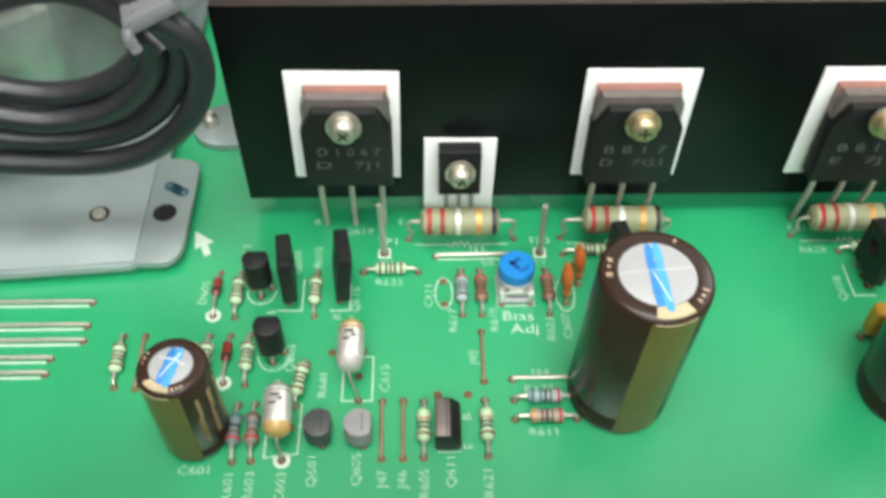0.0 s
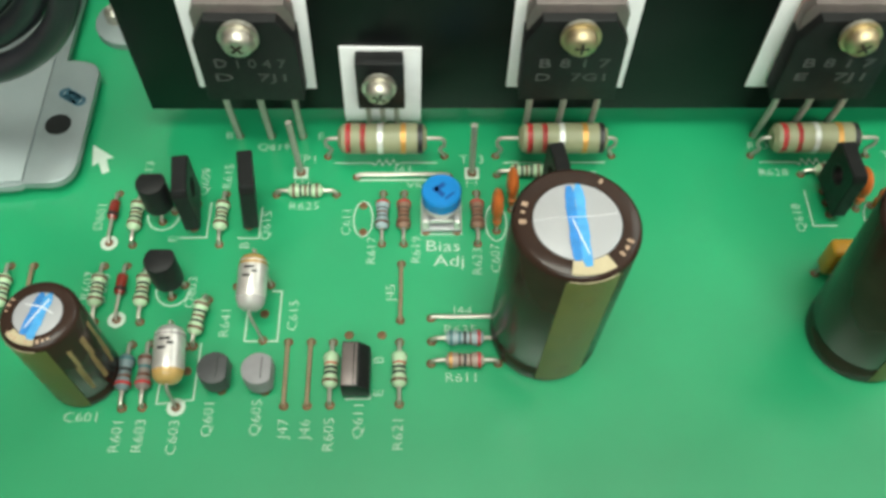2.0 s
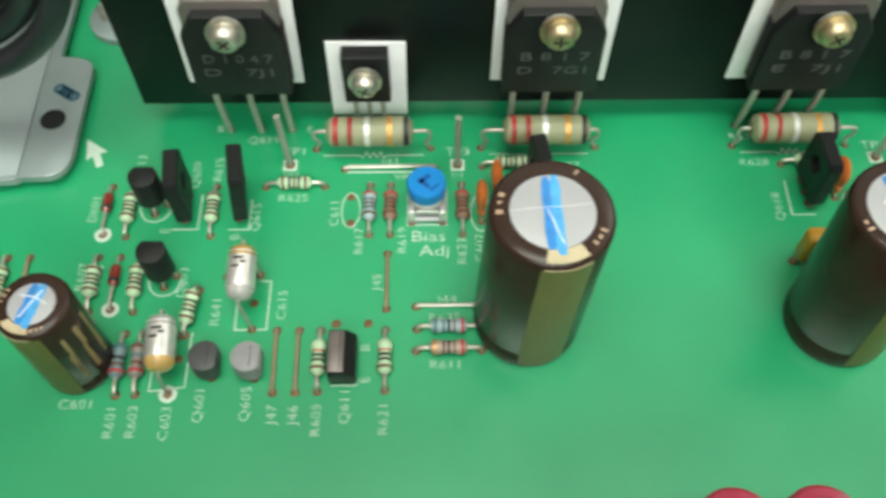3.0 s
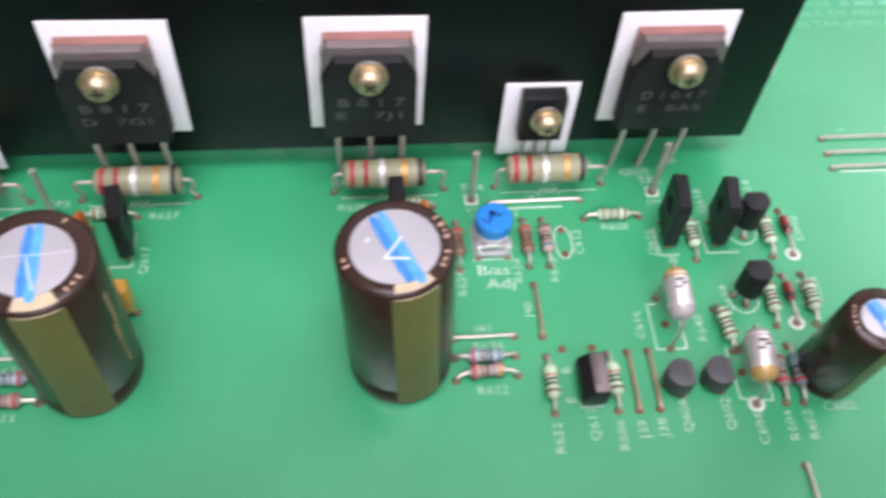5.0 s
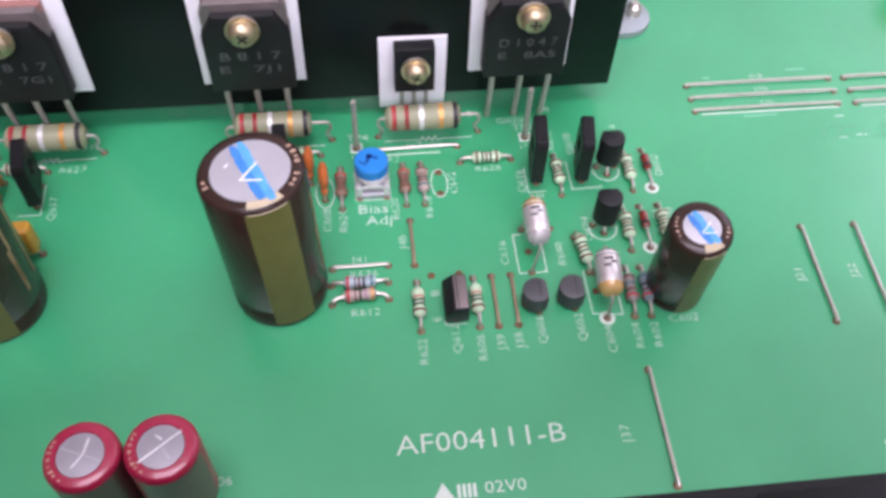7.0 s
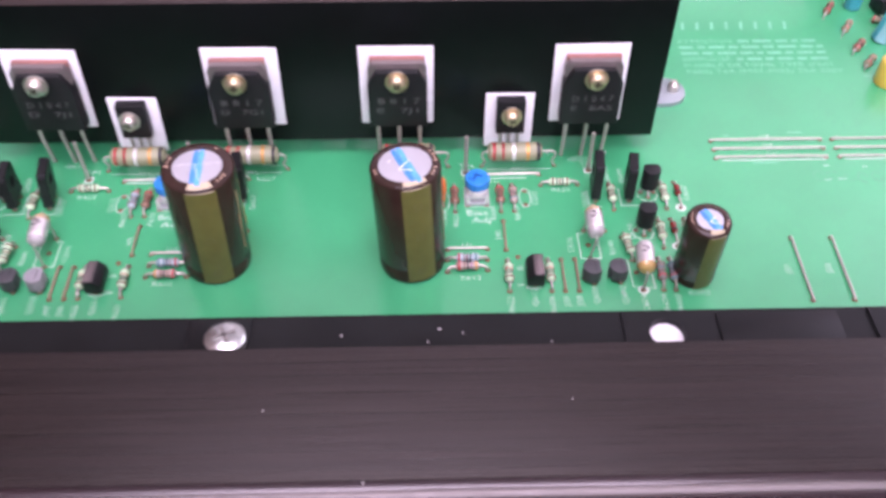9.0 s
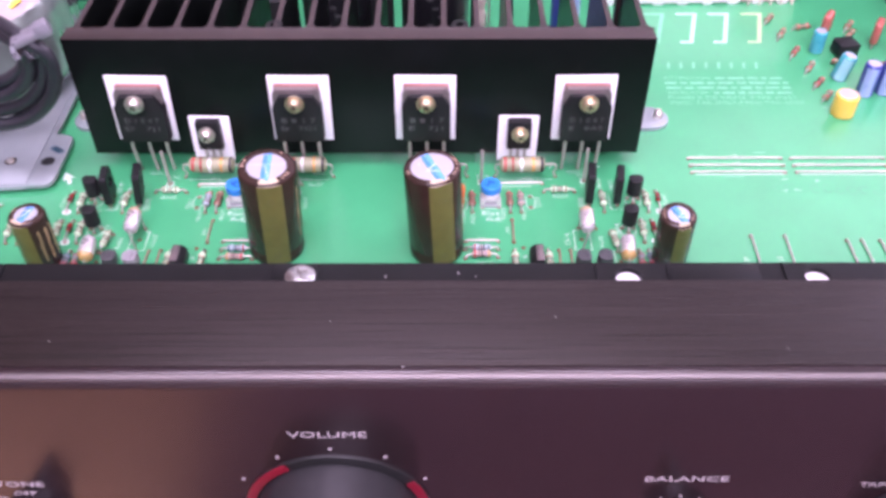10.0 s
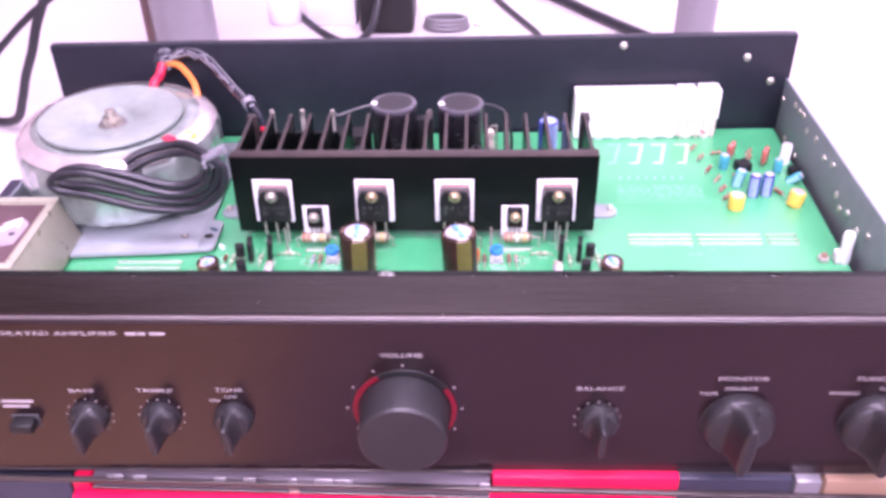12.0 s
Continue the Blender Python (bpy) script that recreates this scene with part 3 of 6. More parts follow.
def heatsink():
    h = thing("heatsink", at(0, -5, 5.8), "black anodised finned aluminium heatsink standing on the board", "heatsink")
    part("front_plate", box(176.4, 6.8, 42.1, (0, 3.4, 20.25), 0.15), ANODISED, h)
    # plate and fin tops are grey-brown, lighter than the black body
    part("top_edge", box(176.2, 6.7, 0.12, (0, 3.4, 41.35), 0.03), ANODISED_EDGE, h, "lighter grey-brown top edge")
    pitch = 171.0 / 17
    fin_mesh = as_mesh("fin", slab(fin_outline(0.85), 0.15, 41.1, 0.1), ANODISED)
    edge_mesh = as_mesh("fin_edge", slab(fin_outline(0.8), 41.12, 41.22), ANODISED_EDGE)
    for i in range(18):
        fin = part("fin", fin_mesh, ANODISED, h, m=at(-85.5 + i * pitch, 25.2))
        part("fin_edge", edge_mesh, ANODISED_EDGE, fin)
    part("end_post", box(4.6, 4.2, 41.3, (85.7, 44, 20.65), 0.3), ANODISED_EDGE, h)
    # added black sheet that keeps the gaps between the left fins dark
    part("rear_plate", box(44, 2.0, 32, (-63.5, 47.2, 14), 0.15), ANODISED, h, "added black sheet for the darkness behind the left fins")
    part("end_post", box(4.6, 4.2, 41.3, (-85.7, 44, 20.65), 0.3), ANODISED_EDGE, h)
    for x in (-80, 80):
        part("foot", box(8, 30, 5.9, (x, 24, -2.9), 0.2), ANODISED, h)
    for x in (-26, 30):
        part("screw_port", lathe([(1.2, 0), (2.6, 0), (2.6, 41.0), (1.2, 41.0), (1.2, 0)], 16), ANODISED, h, m=at(x, 8.6, 0.3))
    for s in (-1, 1):
        out = [(84, -6.2), (95, -6.2)] + arc(97.2, 0, 6.2, -90, 90, 10) + [(84, 6.2)]
        tab = part("mounting_tab", slab([(s * x, y + 24.4) for x, y in out], -5.7, -4.3, 0.15), STEEL_GREY, h, "grey flat mounting tab")
        part("tab_screw", lathe([(0, -4.3), (1.6, -4.3), (1.6, -2.3), (0.9, -1.4), (0, -1.3)], 14), ZINC, tab, m=at(s * 99.8, 24.6, 0))
    return h


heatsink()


# ---- power transistors ----
def screw_with_washers(parent, y, z, metal, head_r=2.55, turn=20):
    """A pan head with a cross recess, over a spring washer and a flat washer; it stands out from the face at y."""
    top = [(head_r - 0.3, 0), (head_r - 0.15, 0.3), (head_r - 0.15, 1.9), (head_r - 0.4, 2.6), (head_r - 1.0, 3.05), (head_r - 1.5, 3.15)]
    s = part("screw", lathe([(0, 0)] + top + [(0, 3.2)], 28, "Y"), metal, parent, "shiny cross-head screw", m=at(0, y - 1.15, z, 0, 0, 180))
    part("washer", lathe([(0, 0), (head_r + 0.4, 0), (head_r + 0.4, 0.5), (head_r + 0.25, 0.6), (0, 0.6)], 28, "Y"), metal, s, m=at(0, 1.15, 0, 0, 0, 180))
    part("spring_washer", lathe([(0, 0), (head_r + 0.15, 0), (head_r + 0.15, 0.5), (0, 0.5)], 28, "Y"), DULL_TIN, s, m=at(0, 0.5, 0, 0, 0, 180))
    for a in (turn, turn + 90):
        part("cross_slot", box(2.1, 0.3, 0.45, (0, 0, 0), 0.1), RECESS, s, m=at(0, 3.1, 0, 0, a, 0))
    return s


def insulating_pad(x, z, sx, sz, tilt):
    solid("insulating_pad", box(sx, 0.4, sz, (0, 0, 0), 0.08), MICA, "white silicone insulating pad behind a transistor", "insulating pad", "insulating pads", m=at(x, -5.22, z, 0, tilt, 0))


def power_transistor(x, marks, metal, lean=0.0):
    """A large flat transistor with a bare metal shoulder, screwed to the heatsink; three long leads down to the board."""
    t = thing("power_transistor", at(x, -5.45, 0, 0, lean, 0), "black power transistor screwed to the heatsink by a shiny screw", "transistor", "power transistors")
    zb = 13.6
    part("metal_tab", box(13.8, 1.7, 18.6, (0, -0.9, zb + 9.4), 0.15), TAB, t, "reddish metal backing plate")
    body = [(-7.5, 0), (7.5, 0), (7.5, 12.8), (5.2, 16.9), (-5.2, 16.9), (-7.5, 12.8)]
    part("body", moved(slab(body, 0, 3.9, 0.25), Matrix.Translation((0, -1.2, zb)) @ Matrix.Rotation(radians(90), 4, "X")), MOULD, t)
    shoulder = [(-7.3, 12.4), (7.3, 12.4), (7.3, 16.6), (6.3, 18.5), (-6.3, 18.5), (-7.3, 16.6)]
    part("shoulder", moved(slab(shoulder, 0, 2.2, 0.2), Matrix.Translation((0, -1.2, zb)) @ Matrix.Rotation(radians(90), 4, "X")), TABFACE, t, "grey metallic shoulder")
    screw_with_washers(t, -5.1, zb + 15.7, metal, 2.5, 20 + x)
    for dx in (-5.45, 0, 5.45):
        part("lead", wire([(dx, -3.2, zb + 0.5), (dx, -3.2, zb - 3.5), (dx * 0.99, -1.4, -1.0)], 0.55, 8), DULL_TIN, t)
        PADS.append((x + dx * 0.99, -6.8))
    for text, size, z in ((" ".join(marks[0]), 2.6, zb + 8.2), (marks[1], 2.3, zb + 5.2)):
        xs = [v.co.x for v in lettering(text, size).vertices]
        letters("marking", text, size, FAINT_LEGEND, t, at(0.2, -5.12, z, 90), stretch=10.6 * MM / (max(xs) - min(xs)))
    return t


power_transistor(-68.8, ("D1047", "D   7J1"), ZINC, 0.5)
power_transistor(-20.1, ("B817", "D   7G1"), BRASS)
power_transistor(19.7, ("B817", "E   7J1"), BRASS)
power_transistor(69.2, ("D1047", "E   8A5"), BRASS)
for px, pt in ((-69.2, 1.2), (-19.6, 0.6), (19.4, 0.3), (68.9, -0.6)):
    insulating_pad(px, 22.8, 18.9, 24.0, pt)


def driver_transistor(x, metal):
    t = thing("driver_transistor", at(x, -5.45, 0), "small black transistor screwed to the heatsink on a white pad", "transistor", "driver transistors")
    part("body", box(7.5, 2.9, 10.4, (0, -1.5, 14.2), 0.2), MOULD, t)
    screw_with_washers(t, -2.95, 16.3, metal, 2.25, 65)
    for dx in (-2.3, 0, 2.3):
        part("lead", wire([(dx, -1.6, 9.3), (dx, -1.6, 4.5), (dx, -1.0, -0.8)], 0.42, 8), DULL_TIN, t)
        PADS.append((x + dx, -6.4))


driver_transistor(-49.4, ZINC)
driver_transistor(49.1, BRASS)
insulating_pad(-49.4, 11.1, 12.8, 17.6, 1.0)
insulating_pad(48.9, 11.1, 12.8, 17.6, 0.3)


# ---- electrolytic capacitors ----
def scratch(points, w, z):
    """A fine line of even width along points, lying at height z."""
    shapes = []
    for (x0, y0), (x1, y1) in zip(points, points[1:]):
        shapes.append(moved(box(math.hypot(x1 - x0, y1 - y0) + w * 0.6, w, 0.05), Matrix.Translation(((x0 + x1) / 2, (y0 + y1) / 2, z)) @ Matrix.Rotation(math.atan2(y1 - y0, x1 - x0), 4, "Z")))
    return joined(*shapes)


def pen_stroke(x, w, y0, y1, z):
    """A felt pen stroke along y with uneven edges and a rounded start."""
    n, wob = 14, lambda k, p: 0.05 * math.sin(k * 1.1 + p + x * 9) + 0.03 * math.sin(k * 2.9 + p)
    ys = [y0 + (y1 - y0) * k / n for k in range(n + 1)]
    shape = [0.45, 0.85] + [1.0] * (n - 3) + [0.95, 0.7]
    right = [(x + w * (0.5 + wob(k, 0.0)) * shape[k], ys[k]) for k in range(n + 1)]
    left = [(x - w * (0.5 + wob(k, 2.0)) * shape[k], ys[k]) for k in range(n + 1)]
    return slab(right[::-1] + left, z - 0.03, z + 0.01) if y0 > y1 else slab(left + right[::-1], z - 0.03, z + 0.01)


def can_capacitor(x, y, r, h, label, group, sleeve, stripe, stripe_turn, mark_turn=None, gold=True, lean=(0, 0), rim=0.24, top=None, scores=(), arc_width=50, rim_print=()):
    c = thing("electrolytic_capacitor", at(x, y, 0, lean[0], lean[1], 0), label, "capacitor", group)
    prof = [(0, 0), (r - 0.6, 0), (r - 0.1, 0.3), (r, 0.9), (r, h * 0.10), (r - 0.25, h * 0.12), (r - 0.25, h * 0.135), (r, h * 0.155), (r, h - 0.9), (r - 0.25, h - 0.3), (r - 0.7, h), (r * (1 - rim), h + 0.05), (r * (1 - rim) - 0.1, h - 0.15), (0, h - 0.15)]
    part("sleeve", lathe(prof, 48), sleeve, c)
    rt = r * (1 - rim) - 0.12
    can = part("can_top", lathe([(0, h - 0.15), (rt, h - 0.15), (rt - 0.05, h - 0.02), (rt - 0.3, h + 0.02), (0, h + 0.06)], 40), top or ALU, c, "bare aluminium top")
    for points, w, tone in scores:      # lines pressed or scratched into the top, in parts of its radius
        part("score_line", scratch([(px * rt, py * rt) for px, py in points], w * rt, h + 0.135), tone, can)
    if stripe:
        bm = bmesh.new()
        n, w = 12, arc_width
        cols = []
        for k in range(n + 1):
            a = radians(stripe_turn - w / 2 + w * k / n)
            cols.append([bm.verts.new(((r + 0.03) * math.cos(a), (r + 0.03) * math.sin(a), z)) for z in (h * 0.03, h - 0.9)])
        for p, q in zip(cols, cols[1:]):
            bm.faces.new((p[0], q[0], q[1], p[1]))
        part("stripe", bm, stripe, c, "polarity stripe down the sleeve")
        bm = bmesh.new()
        ends = []
        for k in range(n + 1):
            a = radians(stripe_turn + min(w * 0.88, 54) * (k / n - 0.5))
            ends.append([bm.verts.new((q * math.cos(a), q * math.sin(a), z)) for q, z in ((r + 0.03, h - 0.9), (r - 0.68, h + 0.03), (r * (1 - rim), h + 0.07))])
        for p, q in zip(ends, ends[1:]):
            for k in range(2):
                bm.faces.new((p[k], q[k], q[k + 1], p[k + 1]))
        if gold:
            part("stripe_end", bm, CREAM_PRINT, c, "pale end of the stripe, folded over the rim")
        else:
            bm.free()
        for z in (0.14, 0.5, 0.8) if gold else ():
            for dy in (-1, 1):      # a hollow oblong minus sign
                part("minus_mark", box(0.05, r * 0.028, h * 0.05, (r + 0.035, dy * r * 0.09, h * z)), STRIPE_MARK, c, m=at(0, 0, 0, 0, 0, stripe_turn))
                part("minus_mark", box(0.05, r * 0.2, h * 0.008, (r + 0.03, 0, h * (z + dy * 0.025))), STRIPE_MARK, c, m=at(0, 0, 0, 0, 0, stripe_turn))
    if gold:
        for k in range(9):      # gold printing that cannot be read
            a = stripe_turn + 62 + 26 * (k % 3) + (3 if k > 4 else 0)
            z0, z1 = ((0.22, 0.5), (0.3, 0.62), (0.55, 0.85))[k // 3]
            m = at(0, 0, 0, 0, 0, a)
            part("print_bar", box(0.08, 0.55 + 0.2 * (k % 2), h * (z1 - z0) * 0.8, (r + 0.02, 0, h * (z0 + z1) / 2)), GOLD_INK, c, m=m)
    for k, a in enumerate(rim_print):      # small gold characters on the rim
        part("print_bar", box(r * (0.09, 0.06, 0.11)[k % 3], r * (0.05, 0.075)[k % 2], 0.04, (r * (1 - rim * 0.55), 0, h + 0.06)), RIM_INK, c, m=at(0, 0, 0, 0, 0, a))
    if mark_turn is not None:
        turn = at(0, 0, 0, 0, 0, mark_turn)
        w = rt * (0.31 if r > 6 else 0.50)
        for dx, tone, top_end, low_end in ((-0.36, BLUE_INK, 0.93, -1.02), (0.34, PALE_BLUE_INK, 0.97, -1.16)):
            part("ink_mark", pen_stroke(dx * w, w * 0.72, rt * top_end, rt * low_end, h + (0.10 if dx < 0 else 0.115)), tone, can, "blue felt pen stroke", m=turn)
    return c


CAPS, INPUT_CAPS = "output capacitors", "input capacitors"
TALL_L, SHORT_L, RED_L = "tall dark bronze electrolytic capacitor with a blue pen mark", "short dark bronze electrolytic capacitor with a blue pen mark", "red sleeved electrolytic capacitor with a scored bare top"
can_capacitor(-24.7, -44.3, 8.1, 31.6, TALL_L, CAPS, SLEEVE, SLEEVE_GOLD, -78, 2, lean=(1.4, 1.8), rim=0.31,
              rim_print=(-42, -33, -24, 160, 170, 182, 60), scores=(([(-0.11, 0.02), (0.19, -0.85)], 0.026, SCORE), ([(-0.98, -0.02), (-0.45, 0.07), (0.1, 0.1), (0.5, 0.14), (0.9, 0.2)], 0.012, SCORE)))
can_capacitor(23.0, -45.1, 8.0, 31.2, TALL_L, CAPS, SLEEVE, SLEEVE_GOLD, -71, 24, lean=(-0.5, -2.2),
              rim_print=(-30, -22, -12, 8, 16, 25, 36, 196, 205), scores=(([(-0.2, -0.3), (0.16, 0.2)], 0.04, SCORE), ([(-0.25, -0.33), (0.3, -0.38)], 0.04, SCORE), ([(-0.62, 0.12), (-0.56, 0.2)], 0.05, SCORE)))
can_capacitor(-91.7, -51.1, 5.1, 19.6, SHORT_L, INPUT_CAPS, SLEEVE, SLEEVE_GOLD, -112, -12, rim=0.36, arc_width=84,
              rim_print=(-140, -130, -121, -98, -88, -78, -69, -60, 150, 162, 174), scores=(([(-0.55, 0.42), (0.1, 0.3), (0.62, 0.0)], 0.06, SCORE), ([(0.36, 0.62), (0.0, 0.05), (-0.36, -0.62)], 0.06, SCORE)))
can_capacitor(90.8, -51.0, 5.1, 21.2, SHORT_L, INPUT_CAPS, SLEEVE, SLEEVE_GOLD, -76, 24, lean=(6.5, -2.2), rim=0.38,
              rim_print=(150, 161, 172, 185, 197, -20, -8, -32), scores=(([(-0.08, -0.36), (0.5, 0.25)], 0.06, SCORE), ([(0.0, -0.4), (0.62, -0.42)], 0.05, SCORE)))
can_capacitor(-2.3, -80.2, 5.15, 16, RED_L, "red capacitors", RED_SLEEVE, RED_BACK, -64, gold=False, rim=0.35, arc_width=112, top=RED_TOP, rim_print=(150, 160, 172, 186, 200, 212, 222, 236),
              scores=(([(0.29, 0.67), (0.14, 0.04), (-0.05, -0.3), (-0.29, -0.58)], 0.07, SCORE), ([(-0.8, 0.34), (0.78, -0.32)], 0.05, ALU)))
can_capacitor(8.3, -80.0, 5.15, 16, RED_L, "red capacitors", RED_SLEEVE, RED_BACK, -64, gold=False, rim=0.35, arc_width=112, top=RED_TOP, rim_print=(150, 160, 172, 186, 200, 212, 222, 236),
              scores=(([(-0.87, -0.65), (0.83, 0.62)], 0.075, SCORE), ([(-0.23, 0.5), (0.05, 0.3)], 0.06, SCORE), ([(0.1, -0.1), (0.4, -0.6)], 0.04, ALU)))

# ---- small components: shared shapes, then each channel, the two being mirror images ----
def pieces_along(x1, y1, x2, y2):
    return (x1 + x2) / 2, (y1 + y2) / 2, math.hypot(x2 - x1, y2 - y1), math.degrees(math.atan2(y2 - y1, x2 - x1))


def resistor(x1, y1, x2, y2, body, bands, label, length=5.6, r=1.05, lift=1.25, tilt=0.0, group="small resistors", side=0.0):
    """An axial resistor lying over the board on two bent leads, with colour bands."""
    cx, cy, span, turn = pieces_along(x1, y1, x2, y2)
    t = thing("resistor", at(cx, cy, 0, 0, 0, turn), label, "resistor", group)
    h = length / 2
    prof = [(0, -h), (r * 0.5, -h), (r * 0.95, -h + 0.4), (r * 1.12, -h + 0.9), (r * 1.04, -h + 1.5), (r * 0.88, -h + 1.9), (r * 0.88, h - 1.9), (r * 1.04, h - 1.5), (r * 1.12, h - 0.9), (r * 0.95, h - 0.4), (r * 0.5, h), (0, h)]
    key = ("res", body.name, length, r)
    part("body", cached(key, lambda: lathe(prof, 18, "X"), "body", body), body, t, m=at(0, side, lift, 0, -tilt, 0))
    for colour, u in bands:
        u0 = -h + u * length
        rr = r * (1.13 if (u < 0.27 or u > 0.73) else 0.91)
        bk = ("band", colour, r, rr, length)
        part("band", cached(bk, lambda: lathe([(rr * 0.9, -0.22 * r), (rr, -0.2 * r), (rr, 0.2 * r), (rr * 0.9, 0.22 * r)], 18, "X"), "band", BAND[colour]), BAND[colour], t, m=at(u0 * math.cos(radians(tilt)), side, lift + u0 * math.sin(radians(tilt)), 0, -tilt, 0))
    for s in (-1, 1):
        z = lift + s * h * math.sin(radians(tilt))
        lk = ("lead", round(span, 1), length, lift, s, tilt, side)
        part("lead", cached(lk, lambda: wire([(s * (h - 0.4), side, z), (s * (span / 2 - 0.9), side * 0.6, z), (s * (span / 2 - 0.25), 0, z * 0.8), (s * span / 2, 0, z * 0.3), (s * span / 2, 0, -1)], 0.3, 8), "lead", TIN), TIN, t)
    PADS.extend(((x1, y1), (x2, y2)))
    return t


B4 = (("brown", 0.16), ("black", 0.38), ("black", 0.52), ("red", 0.66))
STRIPES = (("brown", 0.17), ("black", 0.36), ("brown", 0.50), ("black", 0.64), ("brown", 0.84))
COIL = (("red", 0.115), ("red", 0.28), ("silver", 0.475), ("gold", 0.735), ("black", 0.925))
DULL = (("brown", 0.13), ("black", 0.34), ("brown", 0.5), ("black", 0.66), ("red", 0.86))
GREYS = (("red", 0.12), ("brown", 0.35), ("black", 0.5), ("brown", 0.65), ("red", 0.85))


def power_resistor(x1, x2, y, shift):
    """A fat olive wirewound resistor on loops of bent lead, held off the board."""
    cx, span = (x1 + x2) / 2, abs(x2 - x1)
    t = thing("power_resistor", at(cx, y, 0), "fat olive power resistor with red, silver, gold and black bands", "resistor", "power resistors")
    h, r, z, back = 7.2, 2.5, 5.5, -0.5
    prof = [(0, -h), (r * 0.6, -h), (r * 0.93, -h + 0.6), (r, -h + 1.5), (r, h - 1.5), (r * 0.93, h - 0.6), (r * 0.6, h), (0, h)]
    part("body", cached("coil_body", lambda: lathe(prof, 28, "X"), "body", OLIVE), OLIVE, t, m=at(shift, back, z))
    for colour, u in COIL:
        rr = r + (0.05 if 0.2 < u < 0.8 else 0.0)
        part("band", cached(("coil", colour), lambda: lathe([(rr * 0.9, -0.46), (rr, -0.43), (rr, 0.43), (rr * 0.9, 0.46)], 28, "X"), "band", BAND[colour]), BAND[colour], t, m=at(shift - h + u * 2 * h, back, z))
    for s in (-1, 1):
        e = s * span / 2
        part("lead", cached(("coil_lead", s, shift), lambda: wire([(shift + s * (h - 0.5), back, z), (e - s * 1.5, back, z), (e - s * 0.6, back, z - 0.1), (e - s * 0.1, back + 0.1, z - 0.8), (e - s * 0.1, back + 0.1, z - 2.0), (e - s * 0.7, back + 0.2, z - 2.9), (e - s * 0.8, back + 0.3, 1.7), (e - s * 0.2, 0, 0.7), (e, 0, -1)], 0.31, 8, 3), "lead", DULL_TIN), DULL_TIN, t)
        PADS.append((cx + s * span / 2, y))


def jumper(x1, y1, x2, y2, metal=None, bow=0.0):
    cx, cy, span, turn = pieces_along(x1, y1, x2, y2)
    metal = metal or TIN
    key = ("jumper", round(span, 1), metal.name, bow)
    me = cached(key, lambda: wire([(-span / 2, 0, -1), (-span / 2, 0, 0.25), (-span / 2 + 0.5, 0, 0.62), (-span / 6, bow, 0.55), (span / 6, bow, 0.6), (span / 2 - 0.5, 0, 0.62), (span / 2, 0, 0.25), (span / 2, 0, -1)], 0.32, 8, 2), "wire_jumper", metal)
    ob = new("wire_jumper", me)
    ob.matrix_basis = at(cx, cy, 0, 0, 0, turn)
    tagged(ob, "bare straight wire jumper lying on the board" if metal is not COPPERY else "bare copper coloured wire jumper lying on the board", "wire jumper", "wire jumpers")
    PADS.extend(((x1, y1), (x2, y2)))


def flat_transistor(x, y, h, label, turn=0.0, tilt=0.0, mould=None, lift=2.0, width=8.0, half=1.2):
    """A thin black slab transistor standing on three leads; it is thin across x and has a hole near its top."""
    mould = mould or MOULD
    t = thing("flat_transistor", at(x, y, 0, 0, tilt, turn), label, "transistor", "flat transistors")

    def slab_body():
        """Two faces with a round hole, the outer edge and the wall of the hole."""
        w, hz, hr = width / 2, h * 0.60, 1.5
        corners = [(-w, 0), (w, 0), (w, h - 1.0), (w - 0.7, h), (-w + 0.7, h), (-w, h - 1.0)]
        turns = sorted([math.atan2(cz - hz, cy) for cy, cz in corners] + [math.pi * (k + 0.37) / 9 - math.pi for k in range(18)])

        def rim(a):
            best = 99.0
            for (y0, z0), (y1, z1) in zip(corners, corners[1:] + corners[:1]):
                d = math.cos(a) * (z1 - z0) - math.sin(a) * (y1 - y0)
                if abs(d) > 1e-9:
                    far = (y0 * (z1 - z0) - (z0 - hz) * (y1 - y0)) / d
                    if 0.1 < far < best:
                        best = far
            return best * math.cos(a), hz + best * math.sin(a)

        bm = bmesh.new()
        rings = []
        for a in turns:
            oy, oz = rim(a)
            cy, cz = math.cos(a), math.sin(a)
            k = 1 - 0.2 / math.hypot(oy, oz - hz)
            loop = [(half - 0.2, oy, oz), (half, oy * k, hz + (oz - hz) * k), (half, cy * (hr + 0.25), hz + cz * (hr + 0.25)), (half - 0.3, cy * hr, hz + cz * hr)]
            loop += [(-px, py, pz) for px, py, pz in loop[::-1]]
            rings.append([bm.verts.new((px, py, lift + pz)) for px, py, pz in loop])
        for p, q in zip(rings, rings[1:] + rings[:1]):
            for k in range(8):
                bm.faces.new((p[k], p[(k + 1) % 8], q[(k + 1) % 8], q[k]))
        return bm

    part("body", cached(("flat", h, mould.name, lift, width, half), slab_body, "body", mould), mould, t)
    for dy in (-2.3, 0, 2.3):
        part("lead", cached(("flat_lead", lift), lambda: box(0.4, 0.7, lift + 1.4, (0, 0, lift / 2 - 0.2)), "lead", DULL_TIN), DULL_TIN, t, m=at(0, dy, 0))
        PADS.append((x, y + dy))


